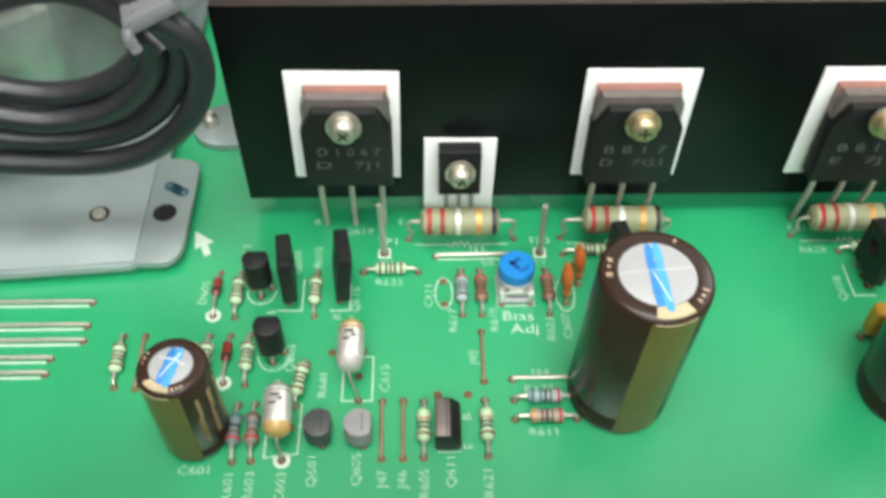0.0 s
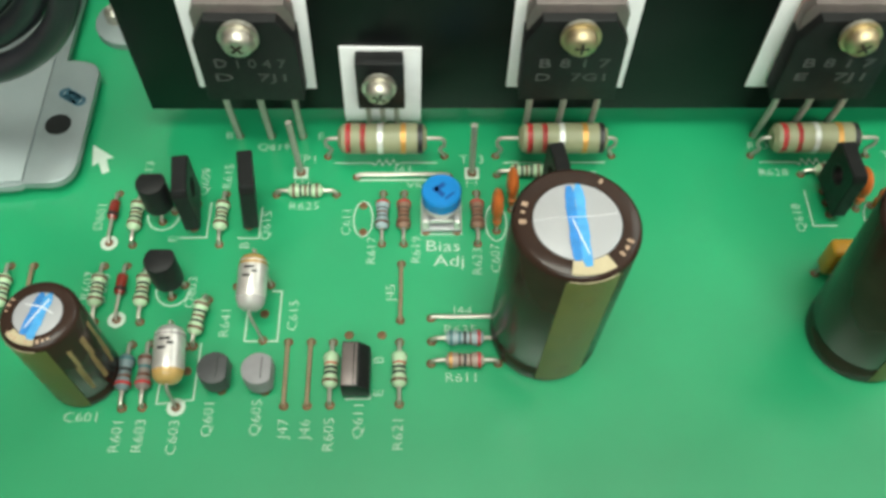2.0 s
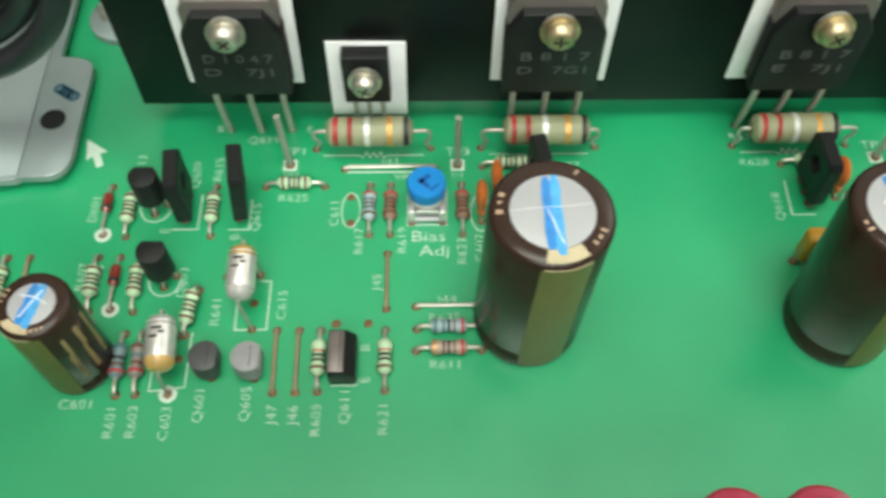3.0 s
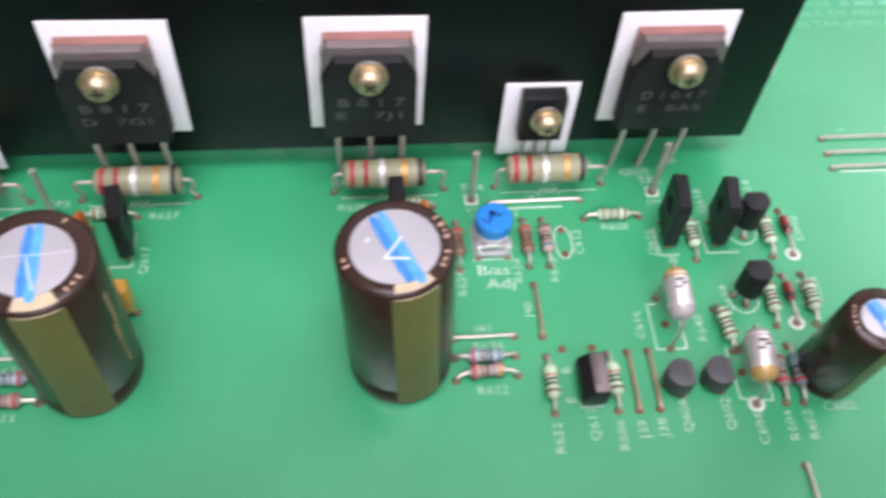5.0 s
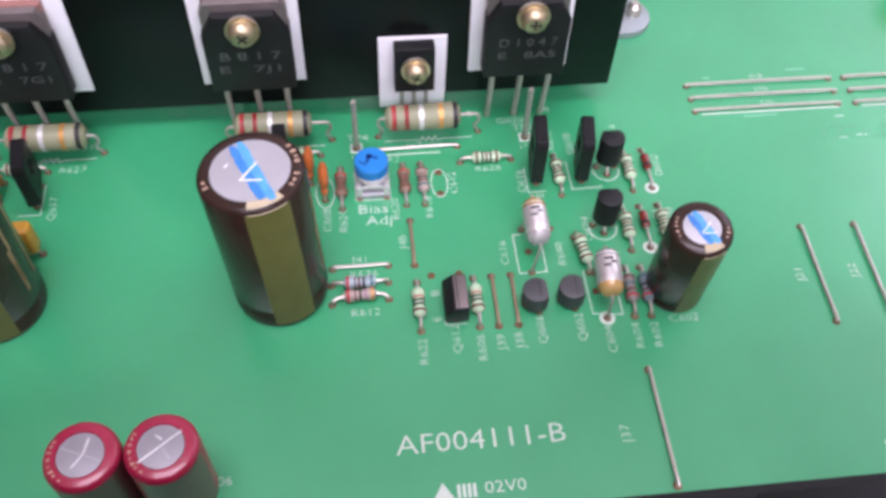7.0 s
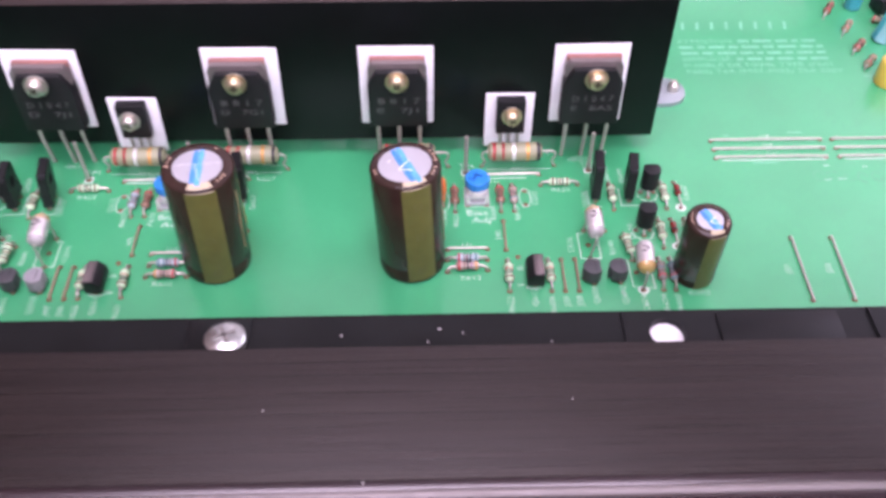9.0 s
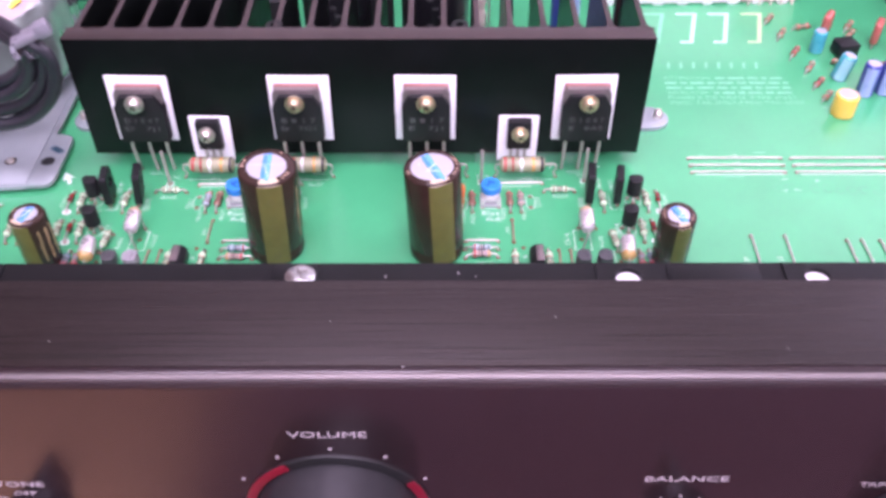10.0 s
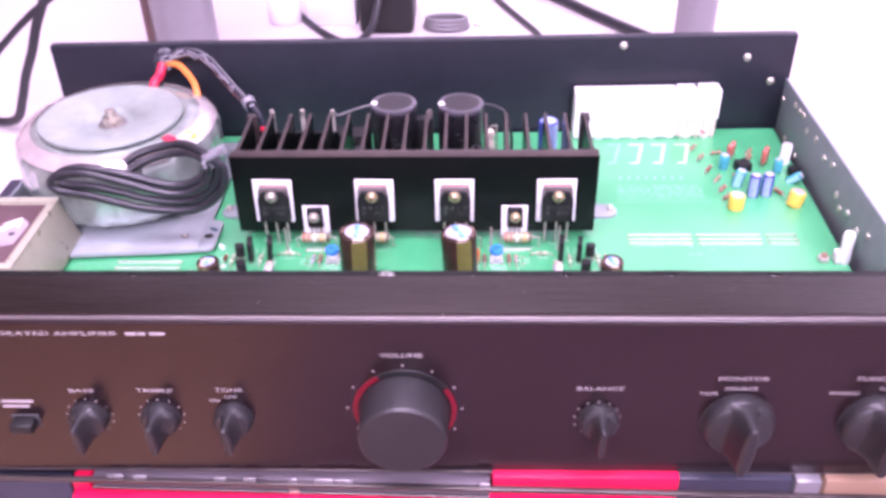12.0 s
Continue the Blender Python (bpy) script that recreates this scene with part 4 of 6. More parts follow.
def low_transistor(x, y, s):
    """A low slab transistor lying along y, one half of its top flat and greyed for its gloss, the other sloping and
    dark.
    """
    t = thing("low_transistor", at(x, y, 0), "low slab transistor with a flat top greyed for its gloss and a dark slope", "transistor", "low transistors")
    prof = [(-2.0, 0.8), (2.0, 0.8), (2.0, 3.0), (0.5, 4.7), (-2.0, 4.7)]
    bm = bmesh.new()
    a, b = [[bm.verts.new((px * -s, py, pz)) for px, pz in prof] for py in (-3.5, 3.5)]
    for i in range(5):
        bm.faces.new((a[i], a[(i + 1) % 5], b[(i + 1) % 5], b[i]))
    bm.faces.new(a), bm.faces.new(b[::-1])
    bmesh.ops.bevel(bm, geom=bm.edges[:], offset=0.18, segments=2, affect="EDGES", profile=0.5)
    part("body", bm, MOULD, t)
    # grey sheet stands in for the reflection on the flat top
    part("metal_face", box(2.1, 6.5, 0.08, (s * 0.8, 0, 4.72), 0.02), TABFACE, t, "grey sheet for the gloss on the flat top")
    part("groove", box(0.16, 6.4, 0.04, (s * 0.2, 0, 4.77)), MOULD, t)
    for dy in (-2.4, 0, 2.4):
        part("lead", box(0.5, 0.7, 2.4, (0, dy, 0.3)), DULL_TIN, t)
        PADS.append((x, y + dy))


def round_transistor(x, y, turn, h, lift, label, mould, spread=2.5, r=2.45):
    """A half-round moulded transistor with its flat at local +x."""
    t = thing("half_round_transistor", at(x, y, 0, 0, 0, turn), label, "transistor", "half-round transistors")
    out = arc(0, 0, r, 42, 318, 18)
    part("body", cached(("to", h, lift, mould.name, r), lambda: slab(out, lift, lift + h, 0.18), "body", mould), mould, t)
    part("seam", cached(("seam", h, lift), lambda: box(0.12, 3.2, 0.05, (0.5, 0, lift + h + 0.02)), "seam", MOULD), MOULD, t)
    for k in (-1, 0, 1):
        dx = 0.5 if k else -1.6
        part("lead", cached(("to_lead", k, lift), lambda: wire([(0, k * 1.0, lift + 0.3), (0, k * 1.1, lift * 0.75), (dx, k * spread * 0.7, lift * 0.2), (dx, k * spread * 0.7, -1)], 0.27, 8), "lead", TIN), TIN, t)
        a = radians(turn)
        PADS.append((x + dx * math.cos(a) - k * spread * 0.7 * math.sin(a), y + dx * math.sin(a) + k * spread * 0.7 * math.cos(a)))


def trimmer(x, y, turn):
    t = thing("trimmer_potentiometer", at(x, y, 0), "small bias trimmer with a bright blue slotted dial", "trimmer")
    part("base", joined(box(6.2, 6.4, 0.8, (0, 0, 0.6), 0.1), box(6.0, 0.5, 3.2, (0, 2.9, 2.0), 0.1)), ALU, t, "tinned metal base")
    part("carrier", rod(2.8, 1.6, 28, (0, 0.4, 2.6), bev=0.2), WHITE_PLASTIC, t)
    for s in (-1, 1):
        part("bracket_leg", joined(box(1.0, 0.5, 3.0, (s * 2.5, -2.9, 1.5), 0.12), box(0.9, 1.6, 0.4, (s * 2.5, -2.2, 2.9), 0.1)), FOIL, t)
    part("crossbar", box(3.8, 0.4, 0.8, (0, -2.6, 2.6), 0.1), FOIL, t)
    dial = part("dial", lathe([(0, 0), (2.9, 0), (3.15, 0.3), (3.15, 2.4), (2.9, 2.75), (0, 2.8)], 40), TRIM_BLUE, t, "bright blue plastic dial", m=at(0, 0.4, 4.2))
    for a in (0, 90):
        part("slot", box(2.3, 0.75, 0.05, (0, 0.55, 2.82)), SLOT_BLUE, dial, m=at(0, 0, 0, 0, 0, turn + a))
    part("pointer_slot", box(1.9, 0.4, 0.05, (0, 0, 2.82)), SLOT_BLUE, dial, m=at(1.3 if turn > 0 else -1.6, -1.2 if turn > 0 else -0.9, 0, 0, 0, 42 if turn > 0 else -40))
    PADS.extend(((x - 2.5, y - 3.0), (x + 2.5, y - 3.0)))


def ceramic_disc(x, y, lean, label="orange dipped ceramic capacitor on two leads"):
    t = thing("ceramic_capacitor", at(x, y, 0), label, "capacitor", "ceramic capacitors")
    prof = [(0, -0.95), (1.4, -0.85), (2.3, -0.5), (2.65, 0), (2.3, 0.5), (1.4, 0.85), (0, 0.95)]
    part("body", joined(moved(lathe(prof, 24, "X"), Matrix.Translation((0, 0, 4.6)) @ Matrix.Diagonal((1, 0.95, 1.1, 1))), lathe([(0, -0.2), (0.5, 0), (0.7, 1.6), (0, 2.4)], 10, "Z", (0, -1.7, 1.0)), lathe([(0, -0.2), (0.5, 0), (0.7, 1.6), (0, 2.4)], 10, "Z", (0, 1.7, 1.0))), ORANGE, t, m=at(0, 0, 0, lean, 0, 0))
    for s in (-1, 1):
        part("lead", wire([(0, s * 1.7, 1.6), (0, s * 2.3, 0.5), (0, s * 2.4, -1)], 0.26, 8), TIN, t)
        PADS.append((x, y + s * 2.4))


def film_capacitor(x1, y1, z1, x2, y2, z2, r, flip, foot_a, foot_b, label):
    """A clear film capacitor: silver foil roll in a milky shell, one end amber, on two thin wires."""
    a, b = Vector((x1, y1, z1)), Vector((x2, y2, z2))
    n = (b - a).length
    turn = (b - a).to_track_quat("Z", "Y").to_matrix().to_4x4()
    t = thing("film_capacitor", Matrix.Translation(a * MM) @ turn, label, "capacitor", "film capacitors")
    part("foil_roll", lathe([(0, n * 0.14), (r * 0.98, n * 0.14), (r * 1.02, n * 0.24), (r * 1.02, n * 0.76), (r * 0.98, n * 0.84), (0, n * 0.84)], 28), FOIL, t)
    ends = (CLEAR, AMBER) if flip else (AMBER, CLEAR)
    part("end_cap", lathe([(0, 0), (r * 0.45, 0.05), (r * 0.8, n * 0.06), (r * 0.97, n * 0.14), (r * 1.03, n * 0.22), (0, n * 0.22)], 28), ends[0], t)
    part("end_cap", lathe([(0, n * 0.78), (r * 1.03, n * 0.78), (r * 0.97, n * 0.86), (r * 0.8, n * 0.94), (r * 0.45, n - 0.05), (0, n)], 28), ends[1], t)
    back = (Matrix.Translation(a) @ turn).inverted()
    for end, foot in ((0, foot_a), (n, foot_b)):
        start = Vector((0, 0, end + (0.2 if end == 0 else -0.2)))
        out = Vector((0, 0, end + (-0.7 if end == 0 else 0.7)))
        f0, f1 = back @ Vector((foot[0], foot[1], 0.8)), back @ Vector((foot[0], foot[1], -1))
        part("lead", wire([start, out, f0, f1], 0.21, 8, 3), DULL_TIN, t)
        PADS.append(foot)
    for k in range(3):
        part("print_bar", box(r * (0.7, 0.4, 0.55)[k], 0.08, n * 0.042, (r * (0.0, 0.12, -0.08)[k], r * 1.02, n * (0.30 + 0.075 * k))), MOULD, t, m=at(0, 0, 0, 0, 0, (4, -8, 10)[k]))


def diode(x, y1, y2, label="small red glass diode on two leads"):
    t = thing("diode", at(x, (y1 + y2) / 2, 0, 0, 0, 90), label, "diode", "diodes")
    span = abs(y2 - y1)
    part("glass_body", cached("diode", lambda: lathe([(0, -1.9), (0.55, -1.8), (0.85, -1.4), (0.85, 1.4), (0.55, 1.8), (0, 1.9)], 16, "X"), "glass_body", GLASS_RED), GLASS_RED, t, m=at(0.9, 0, 1.0))
    part("cathode_band", cached("diode_band", lambda: lathe([(0.8, -0.3), (0.88, -0.28), (0.88, 0.28), (0.8, 0.3)], 16, "X"), "cathode_band", MOULD), MOULD, t, m=at(-0.1, 0, 1.0))
    for s in (-1, 1):
        part("lead", cached(("diode_lead", s, round(span, 1)), lambda: wire([(0.9 + s * 1.8, 0, 1.0), (s * (span / 2 - 0.6), 0, 0.9), (s * span / 2, 0, 0.4), (s * span / 2, 0, -1)], 0.25, 8), "lead", TIN), TIN, t)
    PADS.extend(((x, y1), (x, y2)))


def test_pin(x, y, h, lean):
    t = thing("test_pin", at(x, y, 0), "upright tinned test pin on a white printed square", "test pin", "test pins")
    part("pin", wire([(0, 0, -1), (0, 0, 1), (lean * h, 0.02 * h, h * 0.6), (lean * h * 1.6, 0.02 * h, h)], 0.52, 10), DULL_TIN, t)
    part("collar", rod(0.8, 0.5, 14), HOLE, t)


def yellow_box(x, y):
    t = thing("film_box_capacitor", at(x, y, 0), "amber yellow film capacitor beside the tall can", "capacitor", "yellow box capacitors")
    part("body", box(4.4, 3.0, 6.6, (0, 0, 5.0), 0.8, 3), YELLOW_FILM, t)
    for k in range(3):
        part("print_bar", box(0.35, 0.05, 2.0, (-0.9 + 0.8 * k, -1.52, 5.2)), BROWN_R, t)
    for s in (-1, 1):
        part("lead", wire([(s * 1.6, 0, 2.0), (s * 1.9, 0, 0.6), (s * 2.0, 0, -1)], 0.26, 8), TIN, t)
        PADS.append((x + s * 2.0, y))


GREEN_R = "small pale green resistor with dark bands"
BLUE_L = "small pale blue resistor with a red end band"
BROWN_L = "small brown resistor with dark red bands"


SMUDGE = mat("dull_green_smudge", (0.042, 0.29, 0.135), rough=0.5, vary=0.2, scale=600)


def channel(s):
    """One amplifier channel; s is -1 or 1, which side of the board's middle it lies on."""
    def res(x1, y1, x2, y2, *more, **opts):
        xa, xb = s * x1, s * x2
        if abs(y1 - y2) < 1 and xa > xb:
            xa, xb = xb, xa
        resistor(xa, y1, xb, y2, *more, **opts)

    for x0, shift in ((-58.9, -0.3), (-30.5, 0.9)) if s < 0 else ((12.95, -0.9), (41.7, -1.2)):
        power_resistor(x0, x0 + 19.75, -11.2, shift)
    res(66.9, -19.1, 57.0, -19.1, CREAM, STRIPES, GREEN_R)
    res(30.4, -15.2, 20.7, -15.2, CREAM, STRIPES, GREEN_R)
    top, low = -18.9, -28.7
    if s < 0:
        res(49.3, low, 49.3, top, BLUE_R, DULL, BLUE_L, tilt=-4)
    else:
        res(49.3, low, 49.3, top, PINK_R, (("teal", 0.14), ("brown", 0.36), ("black", 0.5), ("brown", 0.66), ("brown", 0.87)), "small pinkish resistor with a blue-grey end", tilt=-4)
    res(45.85, low, 45.85, top, BROWN_R, DULL, BROWN_L, tilt=-4)
    res(34.0, low, 34.0, top, BROWN_R, DULL, BROWN_L, tilt=-4)
    res(75.15, low, 75.15, top, CREAM, STRIPES, GREEN_R)
    res(88.9, low, 88.8, top, CREAM, STRIPES, GREEN_R)
    res(85.5, -42.4, 85.7, -32.6, CREAM, STRIPES, GREEN_R)
    res(92.4, -42.4, 92.6, -32.6, CREAM, STRIPES, GREEN_R)
    res(46.1, -55.8, 46.2, -46.0, CREAM, B4, GREEN_R)
    res(56.1, -55.9, 56.1, -46.0, CREAM, B4, GREEN_R)
    res(76.9, -46.5, 75.6, -38.7, CREAM, STRIPES, GREEN_R, lift=2.0, tilt=8)
    if s < 0:
        res(41.4, -45.9, 31.6, -45.9, BLUE_R, (("teal", 0.14), ("teal", 0.36), ("black", 0.5), ("brown", 0.66), ("red", 0.87)), BLUE_L)
        res(41.5, -49.5, 31.6, -49.5, PINK_R, (("gold", 0.13), ("brown", 0.36), ("black", 0.5), ("brown", 0.66), ("red", 0.87)), "small pinkish grey resistor with a yellow and a red end")
    else:
        res(31.4, -45.5, 41.3, -45.6, BLUE_R, (("red", 0.13), ("brown", 0.34), ("brown", 0.48), ("black", 0.62), ("teal", 0.86)), BLUE_L, side=-0.35)
        res(31.4, -49.4, 41.2, -49.0, PINK_R, (("red", 0.13), ("brown", 0.34), ("black", 0.5), ("violet", 0.68), ("gold", 0.87)), "small pinkish grey resistor with a yellow and a red end", side=0.7)
    res(82.9, -56.1, 83.3, -46.1, DUSK_R, (("red", 0.16), ("brown", 0.38), ("teal", 0.6), ("brown", 0.84)), "small dull brown-grey resistor with a red end band")
    res(85.8, -56.2, 86.0, -46.2, SLATE_R, (("red", 0.16), ("brown", 0.36), ("black", 0.55), ("teal", 0.84)), "small slate blue resistor with a red end band")
    diode(s * 92.7, -28.3, -18.8)
    diode(s * 89.1, -42.0, -32.6)
    jumper(s * 46.15, -42.3, s * 46.15, -32.4, COPPERY)
    jumper(s * 59.35, -56.0, s * 59.4, -45.9, COPPERY)
    jumper(s * 62.7, -56.0, s * 62.8, -45.9, COPPERY)
    jumper(min(s * 41.5, s * 31.7), -42.0, max(s * 41.5, s * 31.7), -42.0)
    if s < 0:
        jumper(-53.8, -15.5, -38.5, -15.4, bow=0.05)
    else:
        jumper(40.5, -15.1, 56.9, -14.9, bow=0.05)
    flat_transistor(s * 79.6, -23.2, 9.8, "thin black slab transistor standing on its leads", 7 if s < 0 else -9)
    flat_transistor(s * 70.8, -23.0, 10.6, "thin black slab transistor standing on its leads", 9 if s < 0 else -6, 6 if s < 0 else 0)
    flat_transistor(s * 22.6 + 1.1, -21.0, 10.0, "thin black slab transistor behind the tall can", 9 if s < 0 else 3)
    low_transistor(s * 52.3, -51.5, s)
    # the left one carries its top's sheen as a pale body colour
    round_transistor(s * 66.1, -52.0, 0, 3.5, 0.9, "short half-round transistor with a scored top, coloured pale for its sheen" if s < 0 else "short dark half-round transistor", SHEEN_TOP if s < 0 else MOULD_GREY)
    round_transistor(s * 72.4, -51.8, 0, 3.4, 0.9, "short dark half-round transistor", MOULD_GREY)
    round_transistor(s * 81.3, -36.6, 90, 6.0, 2.9, "black half-round transistor raised on its leads", MOULD, r=2.3)
    round_transistor(s * 84.8, -22.8, 90, 6.0, 2.9, "black half-round transistor raised on its leads", MOULD, r=2.3)
    trimmer(s * 39.8, -23.4, 40 if s < 0 else -20)
    ceramic_disc(s * 30.9, -23.9, 4)
    ceramic_disc(s * 28.3, -19.8, 4)
    film_capacitor(s * 67.8, -34.8, 7.0, s * 67.9, -43.4, 5.4, 2.15, False, (s * 66.3, -36.1), (s * 66.7, -45.6), "clear and silver film capacitor with an amber end")
    film_capacitor(s * 78.9, -46.0, 5.8, s * 78.4, -54.6, 4.8, 2.2, True, (s * 77.8, -46.5), (s * 78.1, -56.1), "clear and silver film capacitor with an amber end")
    yellow_box(s * 20.8, -34.4)
    for x, y in ((53.8, -44.8), (48.9, -44.8), (66.8, -41.1), (52.5, -21.3), (52.4, -26.4), (77.3, -50.5), (71.5, -36.3)):
        PADS.append((s * x, y))


channel(-1)
channel(1)
test_pin(-63.2, -14.6, 12.8, -0.02)
test_pin(-34.6, -14.8, 12.4, 0.0)
test_pin(37.3, -13.9, 12.4, 0.0)
test_pin(70.5, -13.5, 12.8, 0.0)
resistor(-106.8, -42.6, -107.2, -32.5, CREAM, STRIPES, GREEN_R)
jumper(-103.3, -42.9, -103.6, -32.5, COPPERY)
for y, x in ((-25.2, -114.2), (-30.2, -114.0), (-33.4, -114.0), (-36.9, -118.6), (-39.9, -118.7)):
    jumper(x - 30.5, y, x, y)
LEFT_LINES = [(y + d, x - 30, x - 0.6) for y, x in ((-25.2, -114.2), (-30.2, -114.0), (-33.4, -114.0), (-36.9, -118.6), (-39.9, -118.7)) for d in (-0.65, 0.65)]
for y, x0, x1 in ((-2.2, 106.4, 137.2), (-5.95, 106.4, 137.0), (-9.5, 106.3, 136.7)):
    jumper(x0, y, x1, y, BRIGHT_TIN, bow=0.12)
    jumper(x0 + 34.2, y, x1 + 34.0, y, BRIGHT_TIN)
    jumper(x0 + 68.6, y, x1 + 52.0, y, BRIGHT_TIN)
JUMPER_LINES = [(y + d, x0, x1) for y, d in ((-2.2, 0.2), (-5.95, 0.2), (-9.5, -0.75)) for x0, x1 in ((107.6, 136.8), (141.6, 170.6), (176.0, 188.6))]
jumper(117.6, -60.2, 118.1, -39.9)
jumper(127.6, -60.2, 128.3, -40.1)
jumper(82.6, -86.4, 82.8, -66.5)
for x in (146.5, 151.0, 156.5):
    jumper(x, -60.0, x, -42.0)

# ---- holes and white print on the board ----
pad_mesh = as_mesh("lead_hole", lathe([(0, 0.03), (0.34, 0.03), (0.36, 0.16), (0.62, 0.13), (0.72, 0.0)], 14), HOLE)
for px, py in PADS:
    part("lead_hole", pad_mesh, HOLE, BOARD, m=at(px, py))


def ink(x, y, text, upright, size=2.15, bold=-0.045, stretch=1.14):
    letters("printed_label", text, size, INK, BOARD, at(x, y, 0.012, 0, 0, 90 if upright else 0), bold=bold, depth=0.012, stretch=stretch)


def stroke(points, w=0.3, closed=False, tone=None):
    """A printed line of even width along points."""
    pts = [Vector((x, y)) for x, y in points]
    n = len(pts)
    bm = bmesh.new()
    rings = []
    for i, p in enumerate(pts):
        before = pts[i - 1] if (i or closed) else None
        after = pts[(i + 1) % n] if (i < n - 1 or closed) else None
        d0 = (p - before).normalized() if before is not None else (after - p).normalized()
        d1 = (after - p).normalized() if after is not None else d0
        n0, n1 = Vector((-d0.y, d0.x)), Vector((-d1.y, d1.x))
        side = (n0 + n1).normalized()
        side *= w / 2 / max(0.4, side.dot(n0))
        rings.append([bm.verts.new((q.x, q.y, z)) for q, z in ((p - side, 0.0), (p - side, 0.022), (p + side, 0.022), (p + side, 0.0))])
    pairs = list(zip(rings, rings[1:])) + ([(rings[-1], rings[0])] if closed else [])
    for a, b in pairs:
        for k in range(3):
            bm.faces.new((a[k], a[k + 1], b[k + 1], b[k]))
    part("printed_line", bm, tone or INK, BOARD)


LABELS = [("R613", 88.6, -14.6, 1), ("Q609", 78.9, -16.4, 1), ("R615", 75.2, -15.3, 1), ("Q615", 68.0, -25.1, 1), ("E", 82.6, -27.6, 1), ("B", 71.1, -28.9, 1), ("D601", 95.0, -23.2, 1), ("R625", 62.2, -21.4, 0),
          ("Q619", 68.2, -9.2, 0), ("B", 76.0, -6.7, 0), ("E", 60.3, -6.9, 0), ("C611", 55.1, -24.4, 1), ("R617", 50.9, -29.9, 1), ("R619", 43.8, -29.8, 1), ("R623", 34.1, -31.9, 1), ("C607", 31.2, -31.4, 1),
          ("J45", 47.7, -37.5, 1), ("J44", 36.7, -40.8, 0), ("R635", 37.1, -44.0, 0), ("R611", 37.0, -51.8, 0), ("R641", 72.6, -42.5, 1), ("C615", 62.4, -41.4, 1), ("C601", 91.3, -57.6, 0), ("R601", 85.9, -60.3, 1), ("R603", 82.7, -60.3, 1),
          ("C603", 77.9, -60.6, 1), ("Q601", 73.3, -57.8, 1), ("Q605", 66.5, -57.7, 1), ("J47", 62.5, -59.4, 1), ("J46", 59.4, -59.5, 1), ("R605", 56.0, -60.3, 1), ("Q611", 51.9, -58.2, 1), ("B", 49.2, -48.9, 1), ("E", 49.1, -54.1, 1),
          ("R621", 46.2, -60.2, 1), ("Q603", 78.4, -37.3, 1), ("R607", 94.6, -36.1, 1), ("D603", 92.1, -36.6, 1), ("R631", 15.3, -9.6, 0), ("R627", 16.2, -15.2, 0), ("Q617", 18.6, -24.3, 1)]
TWIN = {"R641": "R640", "J47": "J38", "J46": "J39", "J45": "J40", "J44": "J41"}
RIGHT = {"J45": 44.6, "R617": 50.0}
for text, x, y, upright in LABELS:
    ink(-x, y, text, upright)
    other = TWIN.get(text) or (text[0] + str(int(text[1:]) + 1) if len(text) > 1 else text)
    ink(RIGHT.get(text, x), y + 0.4, other, upright)
for x, text in ((-46.1, "J43"), (48.6, "J42")):
    ink(x, -14.0, text, 0, 2.2)
for x, y, text in ((-62.6, -11.8, "TP1"), (-34.5, -12.0, "TP3"), (37.6, -11.3, "TP4"), (70.6, -11.0, "TP2")):
    ink(x, y, text, 0, 2.4)
for x, y, text in ((-62.9, -16.6, "(+)"), (-34.7, -16.6, "(-)"), (37.3, -16.0, "(-)"), (70.5, -15.8, "(+)")):
    ink(x, y, text, 0, 2.0)
for s in (-1, 1):
    ink(s * 39.6, -29.2, "Bias", 0, 2.9, -0.03, 1.25)
    ink(s * 39.6 + 1.0, -31.9, "Adj", 0, 2.9, -0.03, 1.25)
    ink(s * 43.6, -17.3, "VR1" if s < 0 else "VR2", 0, 2.0)
ink(53.7, -76.2, "AF004111-B", 0, 4.7, -0.05, 1.14)
ink(56.4, -84.0, "02V0", 0, 2.7, -0.03, 1.15)
ink(76.6, -77.2, "J37", 1, 2.2)
ink(114.5, -50.0, "J21", 1, 2.2)
ink(124.6, -50.0, "J22", 1, 2.2)
for k, y in enumerate((-0.3, -4.1, -7.9)):
    ink(122.0, y, "J%d" % (18 + k), 0, 2.0)
ink(12.7, -79.3, "C606", 0, 2.2)
ink(119.5, -83.2, "MO", 0, 2.6)


def solid_print(points):
    part("printed_shape", slab(points, 0.0, 0.022), INK, BOARD)


def ring_print(x, y, r0, r1):
    part("printed_ring", lathe([(r0, 0.0), (r1, 0.0), (r1, 0.022), (r0, 0.022)], 28), INK, BOARD, m=at(x, y))


